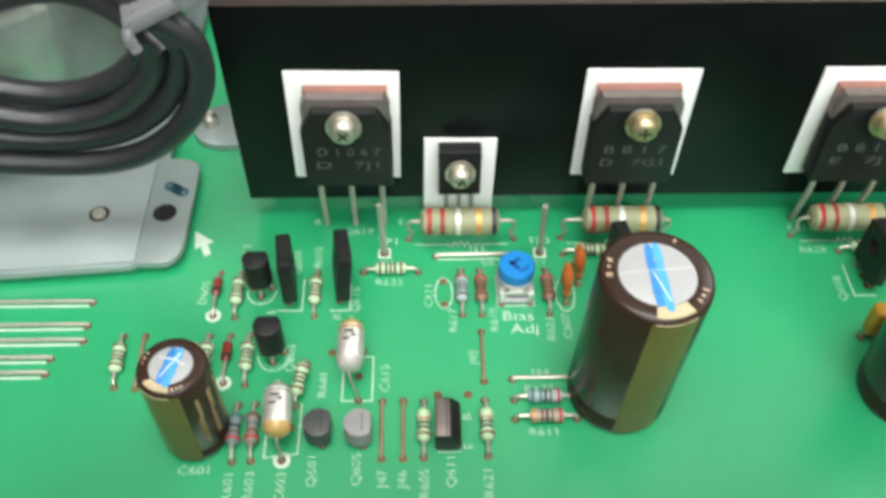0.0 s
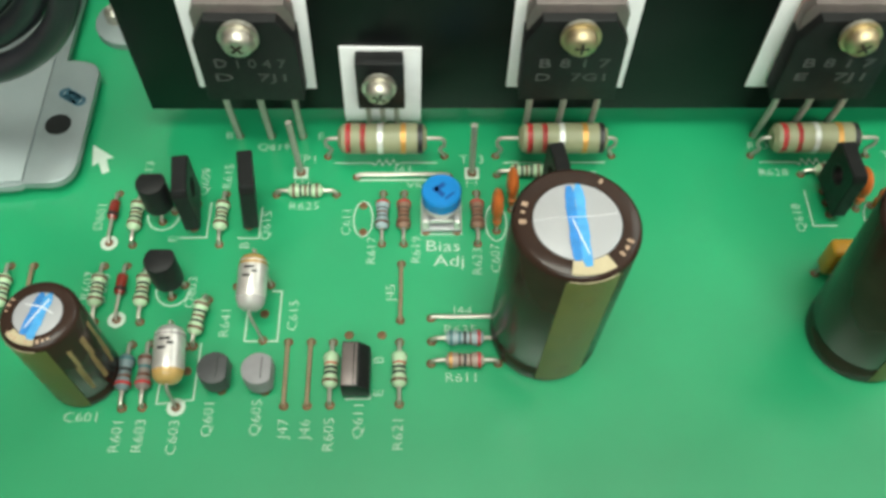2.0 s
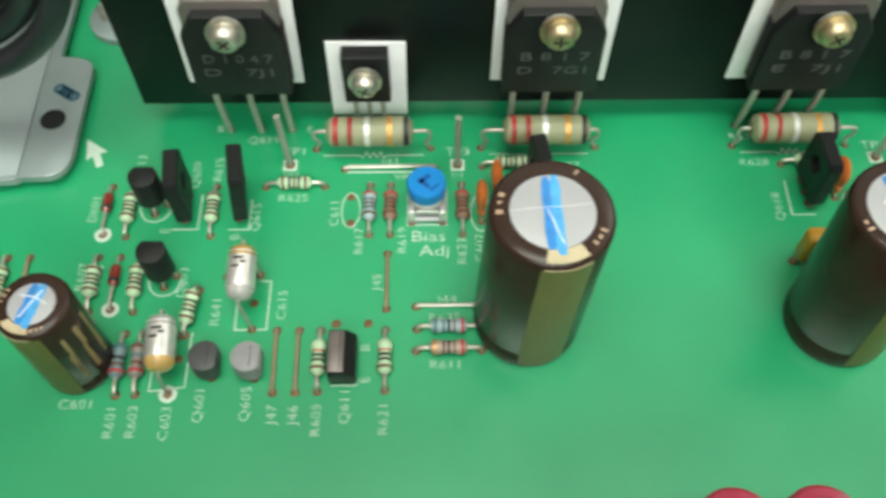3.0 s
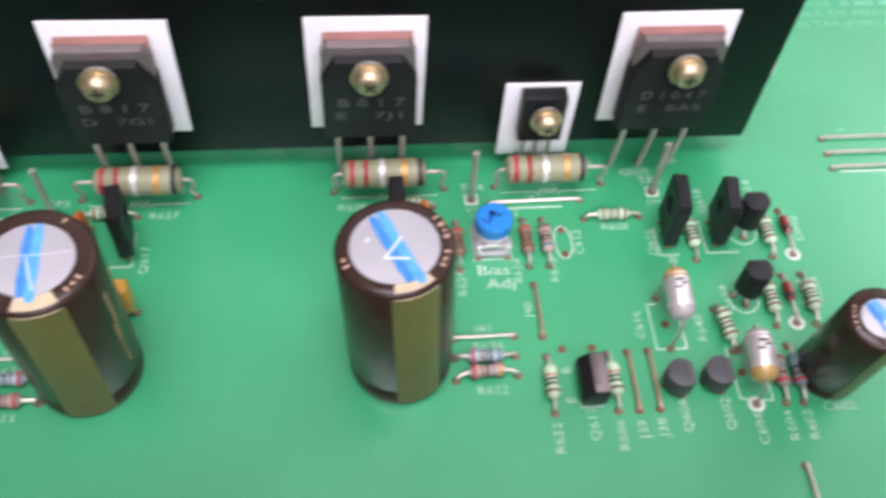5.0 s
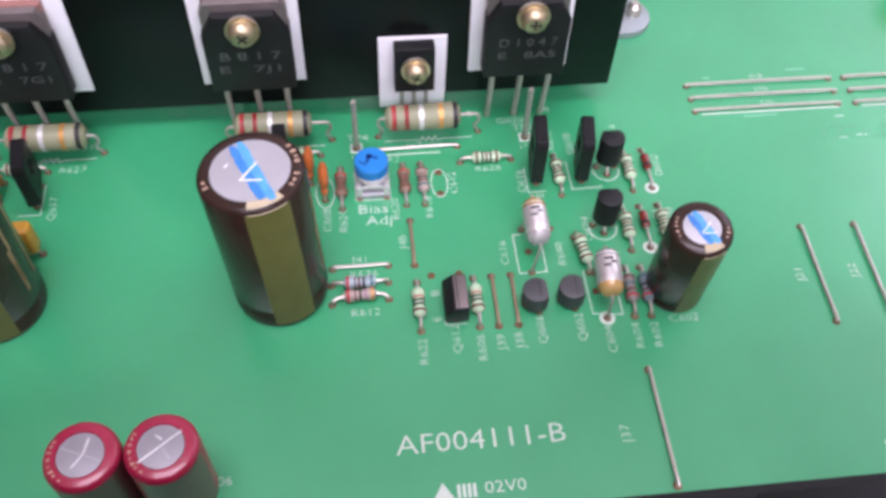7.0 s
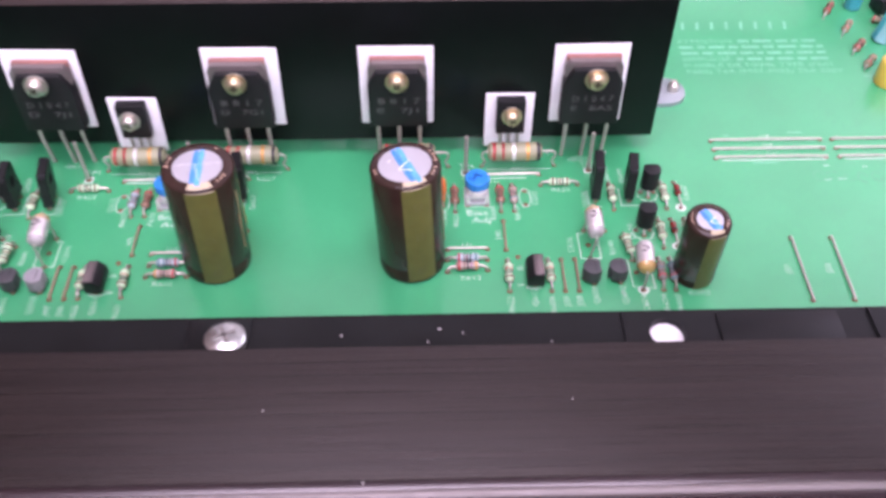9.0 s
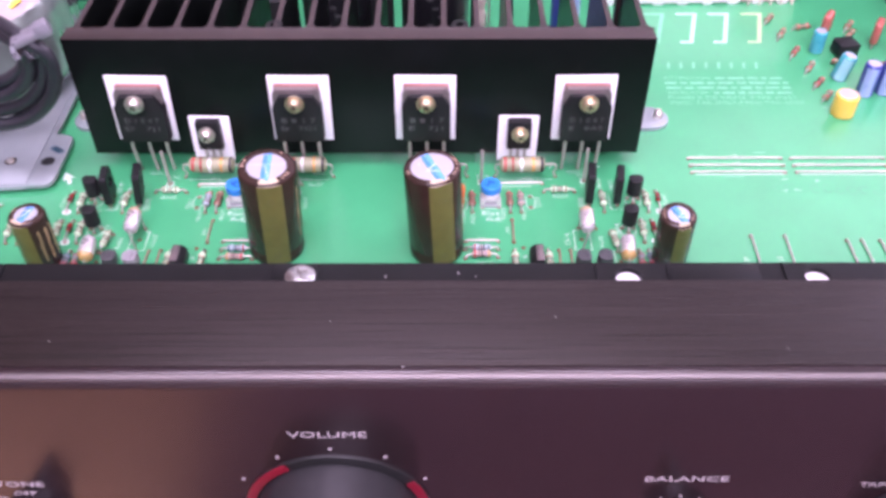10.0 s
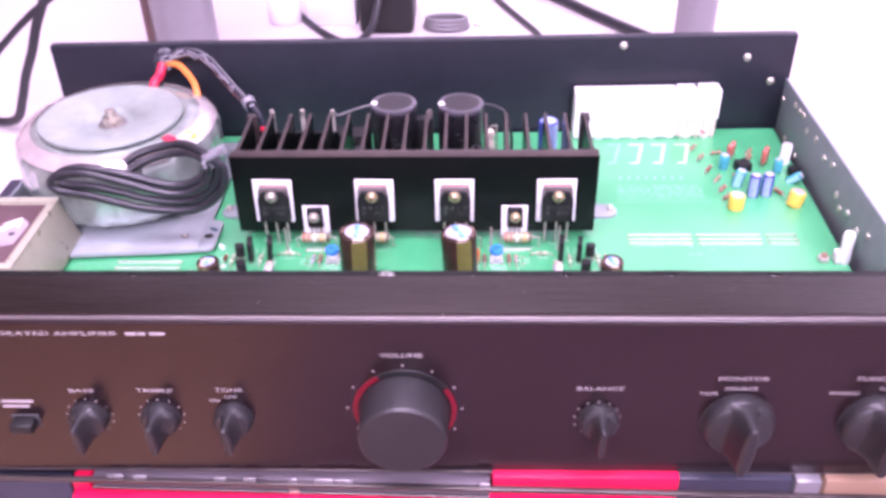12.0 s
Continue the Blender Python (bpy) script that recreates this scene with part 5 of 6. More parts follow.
solid_print([(45.2, -85.4), (48.6, -85.4), (46.9, -82.6)])
for k in range(4):
    solid_print([(49.0 + k * 0.8, -85.2), (49.5 + k * 0.8, -85.2), (49.5 + k * 0.8, -83.0), (49.0 + k * 0.8, -83.2)])
arrow = [(-99.0, -8.6), (-98.3, -13.2), (-97.4, -12.3), (-96.3, -14.8), (-95.2, -14.2), (-96.2, -11.7), (-95.0, -11.3)]
solid_print(arrow)
for s in (-1, 1):
    for x, y in ((92.7, -28.3), (89.1, -42.0), (78.1, -56.1)):
        ring_print(s * x, y, 0.65, 1.35)
    stroke([(s * 69.4, -37.2), (s * 69.4, -45.7), (s * 64.5, -45.7), (s * 64.5, -37.2), (s * 66.0, -37.2)], 0.22)
    stroke([(s * (52.45 + 1.55 * math.sin(radians(a))), -23.9 + 3.4 * math.cos(radians(a))) for a in range(0, 360, 20)], 0.2, True)
    stroke([(s * (30.95 + 1.7 * math.sin(radians(a))), -24.6 + 3.6 * math.cos(radians(a))) for a in range(0, 360, 20)], 0.2, True)
    stroke([(s * 43.0, -26.9), (s * 43.0, -19.8), (s * 36.6, -19.8), (s * 36.6, -26.9)], 0.2, True)
    stroke([(s * (81.3 + 2.6 * math.sin(radians(a))), -36.8 + 2.9 * math.cos(radians(a))) for a in range(90, 271, 15)], 0.2)
    stroke([(s * (84.8 + 2.6 * math.sin(radians(a))), -23.0 + 2.9 * math.cos(radians(a))) for a in range(90, 271, 15)], 0.2)
    stroke([(s * 77.4, -20.5), (s * 77.4, -27.4), (s * 81.6, -27.4)], 0.2)
    stroke([(s * 69.0, -21.5), (s * 69.0, -27.5), (s * 72.4, -27.5)], 0.2)
    stroke([(s * 50.4, -54.0), (s * 50.4, -55.0), (s * 54.0, -55.0)], 0.2)
    stroke([(s * 20.6, -18.5), (s * 20.6, -25.5), (s * 24.5, -25.5)], 0.2)
    stroke([(s * 81.0, -50.5), (s * 81.0, -55.6), (s * 75.8, -55.0), (s * 75.8, -46.0)], 0.2)
    for c in (-49.0, -20.6) if s < 0 else (22.8, 51.6):
        zig = [(c - 2.4, -12.6)] + [(c - 1.8 + 0.6 * k, -12.6 + (0.7 if k % 2 else -0.5)) for k in range(7)] + [(c + 2.4, -12.6)]
        stroke([(c - 8.6, -12.6)] + zig + [(c + 8.6, -12.6)], 0.2)
    for dy in (-0.75, 0.75):
        stroke([(s * 53.4, -15.4 + dy), (s * 41.0, -15.4 + dy)], 0.28)
for y, x0, x1 in JUMPER_LINES + LEFT_LINES:
    stroke([(x0, y), (x1, y)], 0.4)
for x, y in ((-63.2, -14.6), (-34.6, -14.8), (37.3, -13.9), (70.5, -13.5)):
    stroke([(x - 0.95, y - 0.95), (x + 0.95, y - 0.95), (x + 0.95, y + 0.95), (x - 0.95, y + 0.95)], 0.45, True)
# a warning in small print: the lines that can be read, and bars for the rest
def ink_fit(x0, x1, y, text, size):
    me = lettering(text, size, 0.012, bold=-0.02)
    xs = [v.co.x for v in me.vertices]
    letters("printed_label", text, size, WARNING_INK, BOARD, at((x0 + x1) / 2, y, 0.012), bold=-0.02, depth=0.012, stretch=(x1 - x0) * MM / (max(xs) - min(xs)))


ink_fit(106.7, 154.5, 30.1, "F602) T4A (F901-F902) T5A 250V", 2.8)
ink_fit(106.7, 152.5, 33.3, "FUSIBLE DE MEME TYPE (F601", 2.8)
ink_fit(106.7, 121.5, 36.5, "REMPLACER", 2.8)
ink_fit(106.7, 124.0, 46.0, "ATTENTION", 2.8)
for row, (y, x) in enumerate(((36.5, 123.5), (39.7, 106.7), (42.9, 106.7), (46.0, 126.0))):
    k = 0
    while x < 151:
        w = 2.0 + 4.5 * ((row * 7 + k * 5) % 9) / 9
        part("print_bar", box(w, 1.3, 0.02, (x + w / 2, y, 0.012)), WARNING_INK, BOARD)
        x += w + 1.2
        k += 1
for x, y, w in ((110.5, -0.0, 1.5), (129, 1.2, 4), (116, -11.4, 7), (160.0, 27.2, 4)):
    part("print_bar", box(w, 0.5, 0.02, (x + w / 2, y, 0.012)), WARNING_INK, BOARD)
for k in range(9):      # a rubbed-out stamp: uneven dull rings in a row
    cx, cy, rx, ry = 132.5 + 3.9 * k, -17.0 - 0.25 * k + 0.5 * math.sin(k * 2.1), 1.45 + 0.2 * math.sin(k * 1.3), 1.6 + 0.4 * math.cos(k * 1.9)
    stroke([(cx + rx * math.cos(radians(a)) * (1 + 0.1 * math.sin(3 * radians(a) + k)), cy + ry * math.sin(radians(a)) * (1 + 0.12 * math.sin(2 * radians(a) + k))) for a in range(30 * (k % 3), 360 - 50 * (k % 2), 20)], 0.45 + 0.15 * (k % 2), False, SMUDGE)
for x, y, w in ((134.5, -18.6, 1.6), (138.5, -18.2, 2.4), (146.0, -13.6, 1.4), (135.8, -12.8, 1.8)):
    part("print_smudge", box(w, 0.35, 0.015, (x, y, 0.012), 0), FAINT_INK, BOARD, "faint pale smudge")

# ---- mains transformer and its cables ----
TX, TY = -159.0, 45.0
WIRE_RED = mat("red_wire", (0.55, 0.02, 0.05), rough=0.4, vary=0.1)
WIRE_ORANGE = mat("orange_wire", (0.75, 0.22, 0.04), rough=0.4, vary=0.1)
WIRE_YELLOW = mat("yellow_tape", (0.75, 0.55, 0.05), rough=0.45, vary=0.1)
SLEEVING = mat("grey_clear_sleeving", (0.022, 0.024, 0.034), rough=0.16, vary=0.5, scale=200, bump=0.8, bump_scale=260, coat=1.0)
CLEAR_TIE = mat("clear_nylon", (0.34, 0.34, 0.37), rough=0.3, vary=0.1, scale=300, transmission=0.5)
PINK_TAPE = mat("pinkish_film_tape", (0.39, 0.35, 0.335), rough=0.22, metal=0.2, vary=0.25, scale=120, bump=0.12, bump_scale=260, coat=1.0)
PEN_BLUE = mat("dark_blue_pen", (0.03, 0.10, 0.14), rough=0.5, vary=0.4, scale=900)


def mounting_plate():
    out = [(-206, -25.8), (-167, -23.6), (-108.2, -19.3), (-107.4, -18.7)] + arc(-103.5, -14.8, 3.9, -90, 0, 6) + [(-99.6, 4.2)] + arc(-102.6, 4.6, 3.0, 0, 90, 5) + [(-106, 7.8), (-106, 92), (-206, 92)]
    p = thing("mounting_plate", at(0, 0, 0), "grey galvanised steel plate that carries the transformer", "plate")
    part("sheet", slab(out, 1.6, 3.0, 0.15), STEEL_GREY, p)
    part("raised_step", slab([(-205.5, -25.2), (-167, -23.0), (-107.6, -18.6), (-108.6, 90), (-205.5, 90)], 3.0, 3.5, 0.25), STEEL_GREY, p)
    part("screw_hole", lathe([(0, 0), (2.1, 0), (2.2, 0.05), (1.7, 0.08), (0, 0.02)], 24), MOULD, p, "dark round hole", m=at(-104.3, -6.6, 3.0))
    part("screw_seat", lathe([(0, 0), (1.9, 0), (1.9, 0.06), (0, 0.06)], 18), RECESS, p, m=at(-116.2, -7.2, 3.48))
    part("small_screw", lathe([(0, 0), (1.3, 0), (1.2, 0.5), (0, 0.8)], 16), DULL_TIN, p, m=at(-116.2, -7.2, 3.5))
    for k in range(4):
        part("pen_mark", lathe([(0.5, 0), (1.2, 0), (1.2, 0.03), (0.5, 0.03)], 16), PEN_BLUE, p, "dark blue pen scribble", m=at(-104.4 + 0.85 * k, 0.3 - 0.55 * k, 3.0))
    for x, y in ((-180, -20), (-120, -15), (-120, 80), (-190, 80)):
        part("spacer", rod(3, 1.6, 12, (x, y, 0.0)), TIN, p)


mounting_plate()


def transformer():
    t = thing("toroidal_transformer", at(TX, TY, 3.5), "toroidal mains transformer wrapped in shiny clear tape", "transformer")
    R, H, b = 52.0, 39.0, 10.0
    outer = [(R - b + b * math.sin(radians(a)), b - b * math.cos(radians(a))) for a in range(0, 91, 15)] + [(R - b + b * math.cos(radians(a)), H - b + b * math.sin(radians(a))) for a in range(0, 91, 15)]
    prof = [(14, 6), (20, 0)] + outer + [(22, H), (14, H - 5), (14, 6)]
    bm = lathe(prof, 96)
    for v in bm.verts:      # overlapping turns of tape
        a = math.atan2(v.co.y, v.co.x)
        k = 1 + 0.012 * math.sin(a * 23) + 0.008 * math.sin(a * 41 + v.co.z * 0.2)
        v.co.x *= k
        v.co.y *= k
    part("winding", bm, TAPE, t)
    bm = lathe([(R - 9, 0.0), (R - 4.5, -0.9), (R - 1.2, -4.0), (R - 0.8, -4.4)], 96)
    part("tape_shoulder", moved(bm, Matrix.Translation((0, 0, H + 0.6))), PINK_TAPE, t, "pinkish tape over the shoulder")
    dish = [(4, -2.6), (9.5, -2.4), (12, -1.2), (15, 0.2), (34.5, 2.6), (36.6, 2.5), (37.0, 1.4), (35, 0.9), (15, -0.8), (4, -3.4)]
    disc = part("clamp_disc", lathe(dish, 72), DISC, t, "dull grey dished clamp disc", m=at(-2.6, 0, H))
    part("bolt", rod(2.6, 9.0, 20, (0, 0, -3.5), bev=0.5), BOLT_PLATED, disc)
    part("nut", rod(5.0, 4.0, 6, (0, 0, -2.4), bev=0.6), BOLT_PLATED, disc)
    part("washer", rod(7.4, 0.9, 28, (0, 0, -2.9), bev=0.2), NUT_STEEL, disc)
    for a, q, m, size in ((-34, 41.8, WIRE_RED, (7, 4.6)), (-22, 46.2, WIRE_YELLOW, (6.4, 5))):
        part("tape_flag", box(size[0], size[1], 0.9, (0, 0, 0), 0.3), m, t, "small coloured tape", m=at(q * math.cos(radians(a)), q * math.sin(radians(a)), H + (0.6 if q < 44 else -0.6), 6, 14 if q > 44 else 4, a))


transformer()


def mains_lead():
    c = thing("cable_bundle", at(0, 0, 0), "black cable coiled and tied beside the transformer", "cable")
    runs = (
        [(-93, -13.5, 51), (-89.4, -13.2, 47.5), (-88.8, -13, 42), (-90.2, -13, 36.5), (-93.4, -13, 31.4), (-97.6, -13, 27.2), (-103, -13, 24), (-110, -13, 22.4), (-120, -13, 22.4), (-133, -13, 24), (-146, -12.4, 27.4), (-157, -11.6, 30.2), (-166, -11, 31.6), (-172, -11, 33), (-174.6, -11, 36.2), (-172, -11, 39.8), (-165, -11, 42), (-156, -11.6, 42.4), (-143, -12.4, 39.4), (-131, -12.6, 35.6), (-119, -12.4, 31.6), (-111.5, -12, 31.2), (-104.6, -12, 33.2), (-99, -12, 37.4), (-96, -12.4, 42), (-95, -13, 48)],
        [(-92.5, -12, 52), (-91.6, -11.6, 46.5), (-92.6, -11.4, 40.6), (-94.8, -11.2, 36), (-98.6, -11.2, 31.6), (-104, -11.2, 28.2), (-111, -11.2, 26.4), (-120, -11.4, 26.4), (-132, -11.6, 29), (-145, -11.4, 32.8), (-156, -10.8, 35), (-165, -10.2, 35.4), (-170.6, -10, 36.6)],
        [(-95, -11, 52), (-97, -10.4, 45), (-100, -10, 40.2), (-106, -10, 36.2), (-113, -10, 34.6), (-120, -10, 35.4), (-131, -10.4, 39), (-144, -10.4, 42.6), (-157, -10, 44.6), (-166, -9.6, 43), (-171.5, -9.4, 39.6)],
        [(-91, -13.5, 47), (-94, -12.5, 51), (-98.5, -9.5, 52.4), (-105, -4, 52.6), (-114, 1.4, 51), (-125, 1.6, 48.6), (-133, -0.8, 46.6), (-139, -3.4, 43.6)],
        [(-93, -13.5, 46), (-96, -12, 48.6), (-100.4, -8.6, 49.2), (-106.4, -4.2, 48.8), (-115, -0.2, 47), (-125, -0.4, 44.6), (-132.6, -2.6, 42.4), (-137, -4.6, 40)],
    )
    for pts in runs:
        part("cable", wire(pts, 2.05, 12, 5), PVC, c)
    tie = part("cable_tie", joined(box(11.5, 6.4, 2.6, (0, 0, 0), 1.0), box(4.2, 4.4, 4.4, (4.6, -1.5, 0.6), 0.8)), CLEAR_TIE, c, "clear nylon cable tie", m=at(-92.6, -12.4, 53.2, 0, -20, 16))
    part("tie_tail", wire([(-4.8, -2.0, 0), (-5.8, -2.8, -1.0), (-6.0, -3.2, -3.4)], 0.9, 8, 4), CLEAR_TIE, tie)


mains_lead()


def rear_wires():
    w = thing("wire_harness", at(0, 0, 0), "sleeved wire harness from the rear panel to the board", "wiring")
    part("gland", rod(6, 9, 20, (-147, 95.5, 52), "Y", 1), SLEEVING, w)
    part("sleeve", wire([(-147, 97, 53), (-133, 98, 57), (-121, 92, 56), (-109, 80, 50), (-98, 66, 46), (-88, 52, 46)], 3.0, 12, 5), SLEEVING, w, "shiny grey clear sleeving")
    for dy, dz, ph in ((-2.2, 2.0, 0.0), (-2.9, 0.4, 1.7)):      # pale strands stand in for glints along the wrinkles
        glint_path = [(-147, 97, 53), (-133, 98, 57), (-121, 92, 56), (-109, 80, 50), (-98, 66, 46)]
        pts = [tuple(p + (q - p) * k / 4 for p, q in zip(a, b)) for a, b in zip(glint_path, glint_path[1:]) for k in range(4)]
        part("sleeve_fold", wire([(x, y + dy + 0.5 * math.sin(n * 1.9 + ph), z + dz + 0.7 * math.sin(n * 2.6 + ph)) for n, (x, y, z) in enumerate(pts)], 0.55, 8, 2), CLEAR_TIE, w, "pale strand for the glints on the wrinkled sleeving")
    part("sleeve_collar", rod(3.5, 6, 16, (0, 0, -2.5), bev=0.6), CLEAR_TIE, w, "clear end of the sleeving", m=at(-90, 55, 45.8, -50, 0, 40))
    part("sleeve_tail", wire([(-88, 52, 46), (-84, 50, 40), (-82, 49, 30), (-82, 49, 0)], 1.6, 10, 4), SLEEVING, w)
    part("wire", wire([(-83, 48, 36), (-82, 47.5, 30), (-81.5, 47, 24)], 1.5, 8, 3), WIRE_RED, w, "red wire")
    part("wire", wire([(-147, 96, 51), (-148, 90, 47), (-149, 84, 46), (-150, 79, 42)], 2.6, 10, 4), WIRE_RED, w, "red wire")
    part("wire", wire([(-145, 96, 52), (-137, 94, 51), (-128, 84, 47), (-124, 76, 44), (-122, 70, 38)], 1.8, 10, 4), WIRE_ORANGE, w, "orange wire")


rear_wires()


LABEL_MAROON = mat("dark_maroon_label", (0.085, 0.045, 0.05), rough=0.45, vary=0.2, scale=300)
PALE_RED = mat("faded_red_plastic", (0.55, 0.25, 0.19), rough=0.5, vary=0.15, scale=300)


def fuse_cover():
    f = thing("fuse_cover", at(-191, -31.5, 0), "ivory translucent plastic cover with a black warning label", "cover")
    shell = box(40, 60, 23, (-4, -3.4, 12.5), 2.0, 3)
    for v in shell.verts:      # the sides flare towards the board
        if v.co.z < 12:
            v.co.x += math.copysign(6.4, v.co.x + 4)
    part("cover", shell, IVORY, f)
    for sx, sy, x, y in ((40, 4.2, -4, 24.4), (40, 4.2, -4, -31.2), (4.2, 51.4, 13.9, -3.4), (4.2, 51.4, -21.9, -3.4)):
        part("lid_rim", box(sx, sy, 1.6, (x, y, 24.6), 0.6), IVORY, f)
    lab = part("warning_label", box(31, 48, 0.3, (-4, -3.4, 24.2), 0.1), LABEL_MAROON, f, "dark maroon label with a grey field and white arrow shape")
    part("grey_field", slab([(-16, -6), (6.5, 7.5), (9.5, 3), (8.8, -13), (-16, -22)], 24.36, 24.42), FAINT_INK_GREY, lab, "grey field of the label")
    part("arrow_shape", slab([(-3, 3), (4.6, 9), (5.6, 1), (2.6, 2.4), (-1.2, -2.6), (-3.2, -1.0), (0.2, 3.2)], 24.43, 24.5), WHITE_PLASTIC, lab)
    part("dot", rod(1.6, 0.06, 12, (4.6, -4.8, 24.44)), MOULD, lab)
    part("red_clip", box(5, 4, 4, (25.3, -7.4, 2.0), 0.8), PALE_RED, f)


fuse_cover()

# ---- behind the heatsink ----
BLACK_SLEEVE = mat("black_can_sleeve", (0.012, 0.012, 0.014), rough=0.3, vary=0.2, scale=250, coat=0.4)
CAN_GREY = mat("grey_can_top", (0.018, 0.017, 0.019), rough=0.42, metal=0.0, vary=0.3, scale=200, spec=0.3)
RIM_SILVER = mat("silvery_shrunk_sleeve", (0.075, 0.072, 0.085), rough=0.32, metal=0.3, vary=0.6, scale=130, coat=0.35)
BLUE_CAN = mat("blue_can_sleeve", (0.035, 0.05, 0.26), rough=0.3, vary=0.15, scale=250, coat=0.5)
PALE_BLUE_CAN = mat("pale_blue_can_sleeve", (0.30, 0.40, 0.66), rough=0.3, vary=0.15, scale=250, coat=0.5)
TEAL_CAN = mat("teal_can_sleeve", (0.02, 0.33, 0.38), rough=0.3, vary=0.15, scale=250, coat=0.5)
YELLOW_CAN = mat("yellow_can_sleeve", (0.75, 0.52, 0.07), rough=0.35, vary=0.12, scale=250, coat=0.4)
RED_FILM = mat("red_dipped_film", (0.42, 0.115, 0.085), rough=0.35, vary=0.15, scale=400)
def reservoir_capacitor(x, y):
    """A large black can whose clear sleeve is shrunk over its rim."""
    r, h = 12.2, 45.2
    c = thing("reservoir_capacitor", at(x, y, 0), "large black reservoir capacitor with a glossy dark top", "capacitor", "reservoir capacitors")
    part("sleeve", lathe([(0, 0), (r - 0.5, 0), (r, 0.8), (r, h - 1.2), (r - 0.4, h - 0.3), (r - 1.4, h), (0, h)], 56), BLACK_SLEEVE, c)
    part("rim", lathe([(r + 0.05, h - 2.2), (r + 0.12, h - 1.1), (r - 0.3, h - 0.1), (r - 1.3, h + 0.25), (r - 2.4, h + 0.1)], 56), RIM_SILVER, c, "silvery shrunk edge of the sleeve")
    part("top", lathe([(0, h + 0.02), (r - 2.5, h + 0.02), (r - 2.6, h + 0.12), (0, h + 0.3)], 48), CAN_GREY, c, "glossy dark top")
    part("vent_blob", lathe([(0, 0), (1.7, 0), (1.5, 0.8), (0, 1.2)], 14), WHITE_PLASTIC, c, "white blob on the rim", m=at(-r + 1.9, -1.5, h))
    for k in range(5):
        part("print_bar", box(0.06, 2.6 - 0.4 * (k % 2), 1.0, (r + 0.02, 0, h * 0.72 - 3.2 * k)), FAINT_LEGEND, c, m=at(0, 0, 0, 0, 0, -98 + 9 * (k % 3)))


for x, y in ((-13.5, 57.5), (22.2, 56.8)):
    reservoir_capacitor(x, y)
can_capacitor(68.6, 52.0, 5.2, 37, "tall blue electrolytic capacitor behind the heatsink", "", BLUE_CAN, PALE_BLUE_CAN, -62, gold=False, rim=0.2, top=PALE_BLUE_CAN, arc_width=110)


def bead_stack(x, y):
    b = thing("ceramic_resistor", at(x, y, 0), "white beaded upright resistor behind the heatsink", "resistor")
    part("body", lathe([(0, 1), (2.2, 1), (2.5, 3), (2.5, 7), (1.8, 9), (2.5, 11), (2.5, 16), (1.8, 18), (2.5, 20), (2.5, 25), (1.8, 27), (2.5, 29), (2.2, 32), (0, 33)], 18), PALE_BEIGE, b)
    part("lead", wire([(0, 0, 32), (0, 0, 34), (2.6, 0, 35), (3.4, 0, 32), (3.4, 0, -1)], 0.4, 8, 3), TIN, b)
    part("lead", wire([(0, 0, 1.2), (0, 0, -1)], 0.4, 8), TIN, b)


bead_stack(37.8, 50)


def rear_lead(points, r, metal, label):
    solid("rear_lead", wire(points, r, 8, 5), metal, label, "wire", "leads behind the heatsink")


rear_lead([(34, 56, 44.5), (40, 55, 44), (46, 54, 40), (49, 53, 30), (50, 53, -1)], 0.8, PVC, "black sleeved lead from the reservoir capacitor to the board")
rear_lead([(-25, 55, 45.2), (-32, 53, 44), (-41, 51, 41.5), (-48, 50, 38), (-50, 50, -1)], 0.5, PVC_GREY, "stiff dark grey lead from the reservoir capacitor to the board")
regulator = thing("upright_regulator", at(2.8, 58.5, 0), "tall black regulator with a dark metal tab behind the heatsink", "regulator")
part("body", box(8.5, 5.5, 34, (0, 0, 19), 0.6), MOULD, regulator)
part("tab", box(3.0, 1.2, 6, (2.6, -1.6, 38), 0.3), TABFACE, regulator)
for dx in (-2.5, 0, 2.5):
    part("lead", wire([(dx, 0, 3), (dx, 0, -1)], 0.4, 8), DULL_TIN, regulator)


def terminal_post(x, y):
    p = thing("terminal_post", at(x, y, 0), "upright soldered terminal post behind the heatsink", "terminal", "terminal posts")
    part("post", box(2.2, 1.0, 45, (0, 0, 21.8), 0.2), DULL_TIN, p)
    part("solder_blob", lathe([(0, 43), (1.0, 43.5), (1.4, 45.2), (1.1, 46.8), (0, 47.4)], 14), ZINC, p)


for x in (-76.5, -60.5, -44.8):
    terminal_post(x, 45.5)
solid("regulator_block", box(22, 12, 26, (0, 0, 13.0), 0.8), MOULD, "black block component behind the heatsink", "component", m=at(-42, 62, 0))

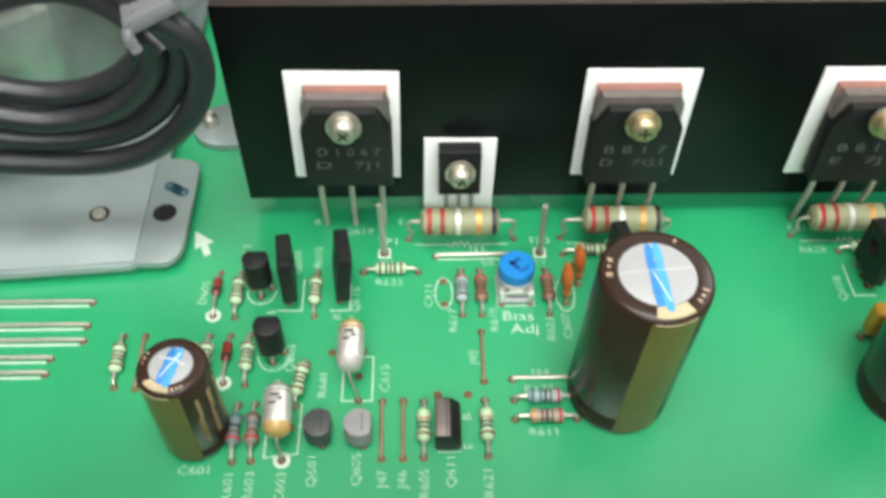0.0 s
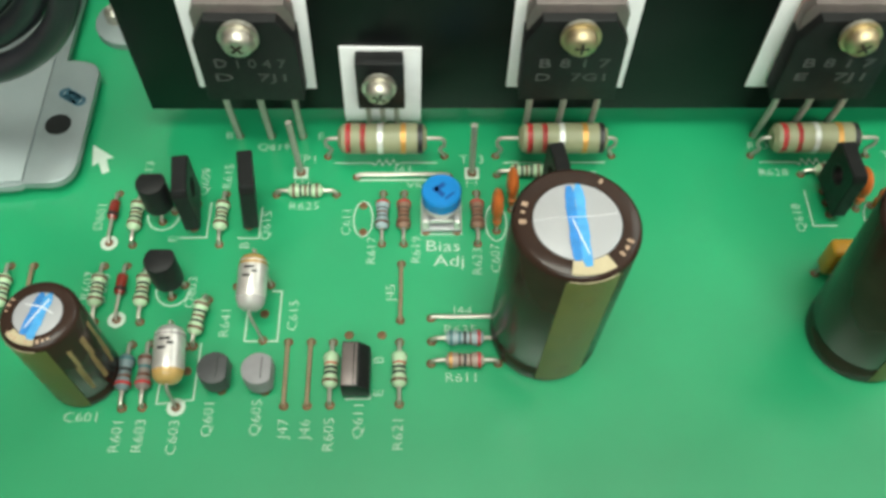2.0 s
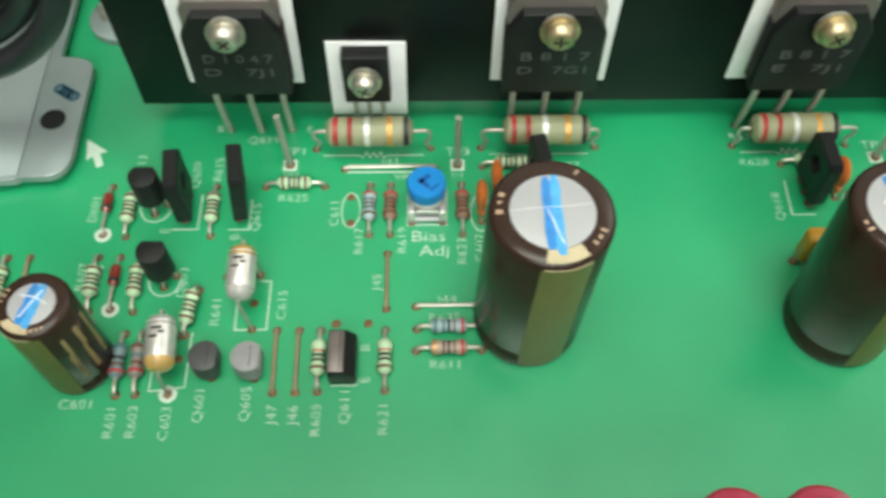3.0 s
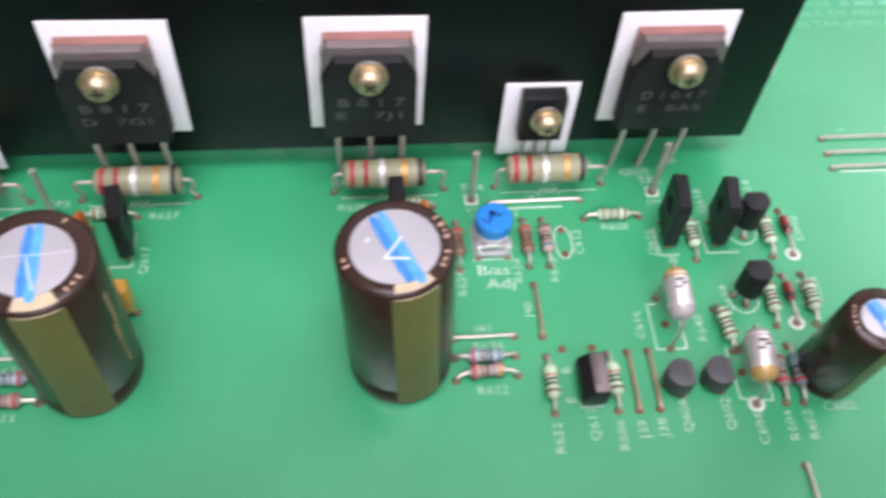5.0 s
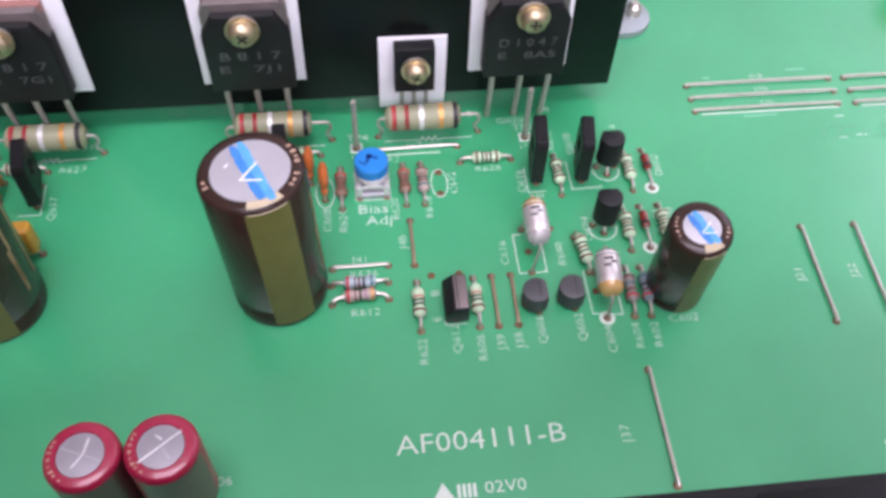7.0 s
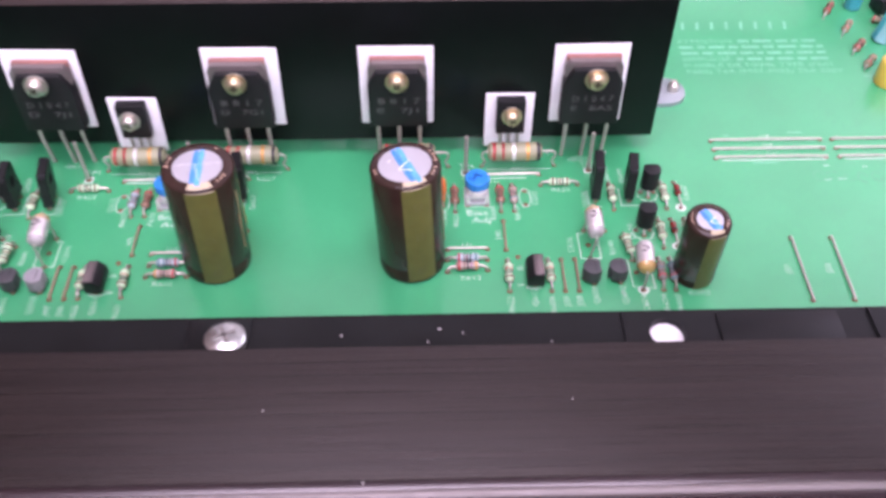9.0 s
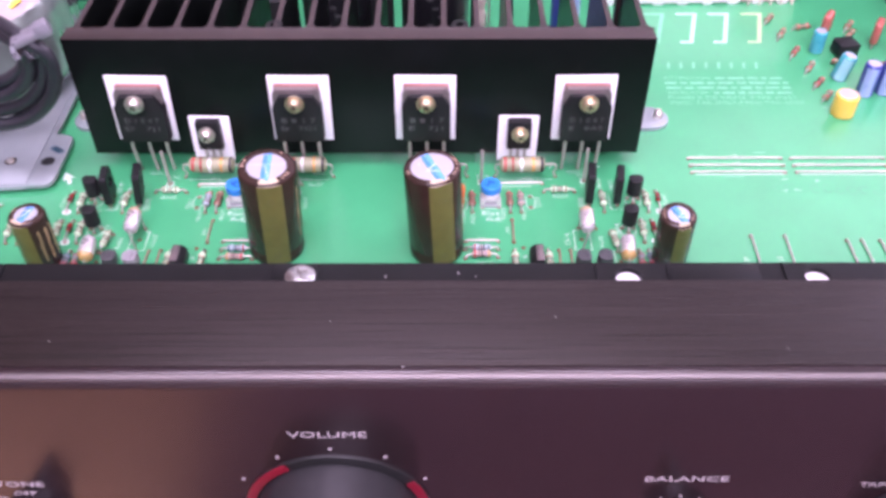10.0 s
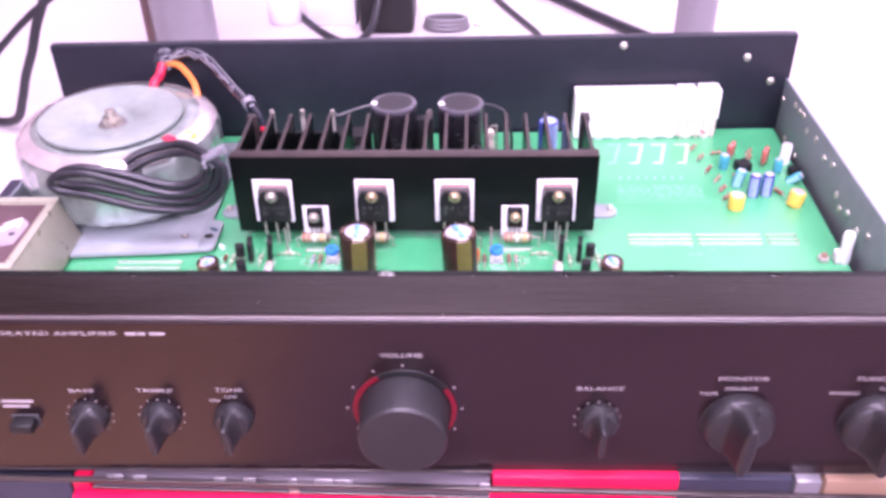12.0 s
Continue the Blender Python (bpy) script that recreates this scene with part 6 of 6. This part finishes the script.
# ---- input connectors and parts at the right rear ----
def connector_block():
    c = thing("connector_block", at(130, 105.3, 0, 0, 0, BACK_YAW), "white plastic input connector block on the rear panel", "connector")
    part("housing", joined(box(84, 11, 15.6, (0, 0, 20.0), 0.6), box(60, 10.4, 11.6, (-12, 0.3, 6.6), 0.5)), WHITE_PLASTIC, c)
    for x, w in ((-12.6, 58.6), (22.8, 10.6), (35.8, 12.2)):
        part("top_ridge", box(w, 11.2, 2.4, (x, 0, 28.7 + x * 0.02), 0.5), WHITE_PLASTIC, c)
    part("lower_tray", box(23, 9.4, 11.7, (30.2, 0.8, 6.5), 0.4), PALE_BEIGE, c, "beige lower half of the end sockets")
    for k in range(8):
        part("socket_leg", box(4.2, 3, 5.4, (-37 + k * 10.4, -3.2, 2.6), 0.4), WHITE_PLASTIC, c)
    for x in (21.5, 26.0, 30.6, 35.0, 39.5):
        part("socket_pin", wire([(x, -3.6, 11.6), (x, -4.8, 9.0), (x, -5.2, 4.0), (x, -5.2, 0)], 0.5, 8, 3), PALE_BEIGE, c, "beige socket pin")
    for x, z, w, d in ((-29.5, 20.5, 1.2, 3.2), (-15.6, 18.2, 1.0, 5.0), (-3.0, 17.6, 2.6, 1.2), (-1.2, 18.6, 1.0, 1.6), (16.8, 21.5, 1.0, 3.0)):
        part("keying_slot", box(w, 0.3, d, (x, -5.5, z)), BEIGE, c)
    part("wire_end", wire([(33, -4.4, 5), (35, -6.0, 4.0), (36.2, -6.0, 4.4)], 0.5, 8, 3), WIRE_RED, c, "red wire end")


connector_block()
YELLOW_STROKE = mat("faint_yellow_stroke", (0.36, 0.52, 0.27), rough=0.6, vary=0.2, scale=900)
# pale hooked strokes on the board in front of the connectors
for x, tone in ((109.0, WARNING_INK), (122.2, FAINT_INK), (135.3, FAINT_INK), (148.8, YELLOW_STROKE)):
    stroke([(x - 4.4, 71.4), (x, 71.4), (x + 5.6, 93.0), (x - 2.2, 93.0)], 1.7, tone=tone)
for k in range(8):
    stroke([(110.6 + k * 4.75, 56.8), (109.8 + k * 4.75, 52.6)], 1.0, tone=WARNING_INK)


PALE_TEAL = mat("pale_teal_stripe", (0.25, 0.55, 0.58), rough=0.35, vary=0.15, scale=250, coat=0.4)


def upright_can(x, y, r, h, sleeve, label, lean=(0, 0), stripe=None):
    can_capacitor(x, y, r, h, label, "small coloured capacitors", sleeve, stripe, -112, gold=False, lean=lean, rim=0.2, arc_width=80)


upright_can(165.7, 23.5, 4.1, 8.4, YELLOW_CAN, "small squat yellow electrolytic capacitor")
upright_can(196.7, 26.5, 4.1, 8.4, YELLOW_CAN, "small squat yellow electrolytic capacitor", (0, 10))
upright_can(177.6, 35.6, 3.0, 13, BLUE_CAN, "small blue electrolytic capacitor with a pale stripe", stripe=PALE_BLUE_CAN)
upright_can(184.8, 36.6, 3.0, 13, BLUE_CAN, "small blue electrolytic capacitor with a pale stripe", stripe=PALE_BLUE_CAN)
upright_can(171.4, 46.0, 2.9, 10, TEAL_CAN, "small teal electrolytic capacitor with a pale stripe", (0, 12), PALE_TEAL)
upright_can(200.6, 50.0, 2.4, 8.5, TEAL_CAN, "small teal electrolytic capacitor leaning over", (18, 42), PALE_TEAL)
upright_can(168.6, 64.5, 2.6, 9, TEAL_CAN, "small teal electrolytic capacitor")
upright_can(197.5, 60.5, 2.4, 8, TEAL_CAN, "small teal electrolytic capacitor", (-6, 0))
upright_can(204.2, 71.0, 2.9, 12, WHITE_PLASTIC, "small white capped capacitor by the side panel")


def film_block(x, y, turn):
    f = thing("red_film_capacitor", at(x, y, 0, 0, 0, turn), "red dipped film capacitor on two leads", "capacitor", "red film capacitors")
    part("body", box(7.6, 3.0, 9.0, (0, 0, 6.4), 1.3, 3), RED_FILM, f)
    for s in (-1, 1):
        part("lead", wire([(s * 2.5, 0, 2.5), (s * 2.5, 0, -1)], 0.3, 8), TIN, f)


film_block(174.5, 74.5, 55)
film_block(192.0, 68.5, 60)
for x, y, sx, sy, h in ((178.4, 62.0, 8, 7, 6.0), (205.0, 56, 6, 5, 6)):
    b = thing("integrated_circuit", at(x, y, 0, 0, 0, 12), "small black moulded integrated circuit", "integrated circuit", "small circuits")
    part("body", box(sx, sy, h - 1, (0, 0, h / 2 + 0.5), 0.4), MOULD, b)
    for s in (-1, 1):
        part("pin_row", box(sx * 0.8, 0.5, 1.6, (0, s * sy * 0.42, 0.4)), TIN, b)
RES_FAR = ((157, 58, 163, 67), (160, 48, 165.5, 56), (156, 72, 161, 80), (160, 38, 166, 45), (184, 78, 190, 86), (164, 80, 172, 82), (187, 48, 192, 55), (154, 84, 159, 91), (183, 72, 188, 79), (190, 42, 194, 34), (161, 30, 166, 36), (172, 56, 177, 54))
for k, (x1, y1, x2, y2) in enumerate(RES_FAR):
    resistor(x1, y1, x2, y2, BROWN_R if k % 3 == 0 else OLIVE, GREYS, BROWN_L if k % 3 == 0 else "small olive resistor with red and brown bands")


def spacer_post():
    s = thing("nylon_spacer", at(205.2, -24.5, 0), "tall white nylon spacer at the board's edge", "spacer")
    part("post", lathe([(0, 0), (2.8, 0), (3.1, 1), (2.7, 9), (3.0, 14), (2.3, 16.5), (0, 17)], 20), WHITE_PLASTIC, s)
    part("clip", box(2.4, 5.0, 6, (-3.4, 0, 3.2), 0.6), WHITE_PLASTIC, s)


spacer_post()
n = thing("hex_nut", at(196.3, -23.5, 0), "small dull hexagon nut on the board", "nut")
part("nut", rod(2.9, 2.4, 6, (0, 0, 0), bev=0.3), DULL_TIN, n)
part("stud", rod(1.5, 4.0, 12, (0, 0, 0), bev=0.3), BROWN_R, n)

# ---- below and round the amplifier ----
RED_CARD = mat("bright_red_card", (0.66, 0.012, 0.06), rough=0.4, vary=0.06, scale=60)
DARK_CARD = mat("dark_blue_grey_case", (0.03, 0.032, 0.05), rough=0.4, vary=0.2, scale=60)
POST_GREY = mat("lavender_grey_metal", (0.28, 0.275, 0.29), rough=0.35, metal=0.5, vary=0.12, scale=30)
BROWN_EDGE = mat("dark_brown_plastic", (0.10, 0.055, 0.05), rough=0.5, vary=0.1, scale=60)
TAN = mat("tan_card", (0.30, 0.19, 0.12), rough=0.6, vary=0.1, scale=60)


def red_case():
    c = thing("red_box", at(-12.5, -20, -62), "flat bright red box lying under the amplifier", "box")
    part("body", box(237, 236, 33, (0, 4, 16.5), 1.5), RED_CARD, c)
    part("front_rim", box(237, 8.6, 35.4, (0, -124.6, 17.7), 1.0), RED_CARD, c)
    part("raised_end", box(72, 5.4, 13, (84.2, -121.4, 39.0), 0.6), RED_CARD, c)
    part("raised_corner", box(7.0, 30, 8, (-114.9, -108.5, 37.0), 0.6), RED_CARD, c)


red_case()


def dark_case(x0, x1, rim, label):
    c = thing("dark_case", at((x0 + x1) / 2, -15, -62), label, "box", "dark cases")
    part("body", box(x1 - x0, 240, 33, (0, 0, 16.5), 1.5), DARK_CARD, c)
    part("front_rim", box(x1 - x0, 6, rim, (0, -126.0, rim / 2), 1.0), DARK_CARD, c)
    return c


dark_case(107.5, 151, 45, "dark blue-grey case lying under the amplifier")
dark_case(-262, -131.6, 40.4, "dark blue-grey case lying under the amplifier beside the red box")
solid("grey_block", joined(box(10, 240, 33, (0, 0, 16.5), 1.0), box(10, 6, 45, (0, -114, 22.5), 1.0)), POST_GREY, "narrow grey metal block under the amplifier", "block", m=at(157, -28, -62))
solid("tan_case", joined(box(98, 238, 33, (0, 0, 16.5), 1.5), box(98, 6, 45, (0, -118.5, 22.5), 1.0)), TAN, "tan cardboard box lying under the amplifier", "box", m=at(212.5, -23, -62))


def clear_case():
    c = thing("plastic_case", at(-44.4, -144.0, -26.5, 0, 0, -1.4), "flat grey plastic case lying on the red box", "case")
    part("tray", box(158, 60, 5.4, (0, 30.5, 2.7), 0.4), CASE_GREY, c)
    part("lower_edge", wire([(-79, -0.2, 0.6), (79, -0.2, 0.6)], 0.7, 10), EDGE_METAL, c, "bright lower edge of the case")
    part("clip", box(4.2, 1.4, 2.2, (2.2, -0.6, 1.5), 0.5), ZINC, c, "bright clip")


def metal_rail():
    r = thing("metal_rail", at(0, -146.0, -21.4, 0, 0, -1.2), "thin silver metal rail lying along the front of the boxes", "rail")
    part("rail", box(520, 2.2, 2.0, (0, 0, 1.0), 0.5), EDGE_METAL, r)
    for x, w in ((-113, 7), (-103, 5.5), (-71, 5.0), (-59.3, 5.2), (-42, 3.4), (-30, 7.5), (-22, 7.0), (32.5, 4.6)):
        part("bracket", box(w, 1.4, 2.2, (x, 0.6, 2.6), 0.7), RAIL_BRIGHT, r, "bright clip on the rail")


CASE_GREY = mat("smoky_clear_plastic", (0.14, 0.12, 0.135), rough=0.3, vary=0.15, scale=60, coat=0.5)
RAIL_BRIGHT = mat("bright_plated_clip", (0.22, 0.21, 0.22), rough=0.4, metal=0.4, vary=0.2, scale=300)
clear_case()
metal_rail()


def column(x, y, r, edge, label):
    c = thing("metal_column", at(x, y, -62), label, "column", "metal columns")
    part("tube", rod(r, 420, 36, (0, 0, 0), bev=2), POST_GREY, c)
    if edge:
        part("edge_strip", box(9, 14, 410, (-r - 2, 0, 210), 2), BROWN_EDGE, c)


column(-214, 350, 26, True, "lavender grey metal column with a brown edge strip")
column(213, 345, 16, False, "slim lavender grey metal column behind the amplifier")


def adapter():
    a = thing("power_adapter", at(-50, 452, -62), "black power adapter lying on the table", "power adapter")
    part("body", box(50, 60, 48, (0, 0, 24), 5, 3), MOULD, a)
    part("plug", box(24, 22, 26, (6, -24, 58), 4, 3), MOULD, a)
    part("cord", wire([(6, -24, 66), (0, -40, 60), (-10, -60, 20), (-30, -60, 5), (-60, -30, 3), (-90, 20, 3)], 3.2, 10, 6), PVC, a)


adapter()


def carton(x, y, sx, sy, h, label):
    c = thing("carton", at(x, y, -62, 0, 0, -4), label, "carton", "white cartons")
    part("body", box(sx, sy, h, (0, 0, h / 2), 1.5), PAPER, c)
    part("flap", box(sx * 0.96, sy * 0.48, 0.8, (0, -sy * 0.24, h + 0.4), 0.2), PAPER, c)
    part("print_bar", box(sx * 0.45, 0.2, 3.0, (sx * 0.1, -sy / 2 - 0.1, h * 0.72)), WIRE_RED, c, "faint red print")


PAPER = mat("white_paper", (0.66, 0.63, 0.66), rough=0.7, vary=0.06, scale=30)
carton(-102, 474, 46, 56, 58, "white paper carton standing on the table")
solid("paper_roll", moved(lathe([(0, 0), (14, 0), (15.5, 2), (15.5, 18), (13.5, 22), (6, 23.5), (0, 23.5)], 28), Matrix.Diagonal((1.0, 0.8, 1, 1))), PAPER, "small white roll of paper standing on the table", "roll", m=at(-150, 456, -62))
solid("cable_coil", joined(*[wire([((20 - k) * math.cos(radians(a)), (11 - k) * math.sin(radians(a)), 3 + 3.5 * k) for a in range(0, 361, 20)], 2.2, 8) for k in range(3)]), PVC_GREY, "dull grey cable wound into a small coil", "cable", m=at(5, 436, -62))
solid("white_packet", moved(lathe([(0, 0), (13, 0), (15, 2.5), (11, 7), (0, 9)], 24), Matrix.Diagonal((1.0, 0.6, 1, 1))), PAPER, "small white plastic packet lying on the table", "packet", m=at(45, 446, -62))
solid("table_cable", wire([(40, 560, -59), (48, 530, -59), (54.4, 507, -59), (70, 465, -59), (88.5, 417, -59), (96, 380, -59), (110, 330, -59)], 2.8, 10, 6), PVC, "thin black cable lying on the white table", "cable", "table cables")
solid("table_cable", wire([(60, 570, -57), (90, 530, -57), (113, 506, -57), (142, 462, -57), (172, 420, -57), (190, 395, -57), (225, 340, -57)], 4.8, 12, 6), PVC, "thick black cable lying on the white table", "cable", "table cables")
solid("table_cable", wire([(-250, 260, 110), (-262, 240, 70), (-271, 230, 41), (-280, 229, 24), (-288, 228, 5), (-298, 228, -14), (-306, 228, -33), (-316, 230, -50), (-340, 240, -57), (-400, 260, -58)], 3.4, 12, 6), PVC, "black cable hanging beside the amplifier", "cable", "table cables")
solid("table_cable", wire([(-235, 240, 70), (-256, 230, 50), (-284, 229, 30), (-312, 228, 6), (-345, 230, -25), (-390, 240, -58), (-450, 260, -59)], 2.6, 12, 6), PVC, "thin black cable hanging beside the amplifier", "cable", "table cables")
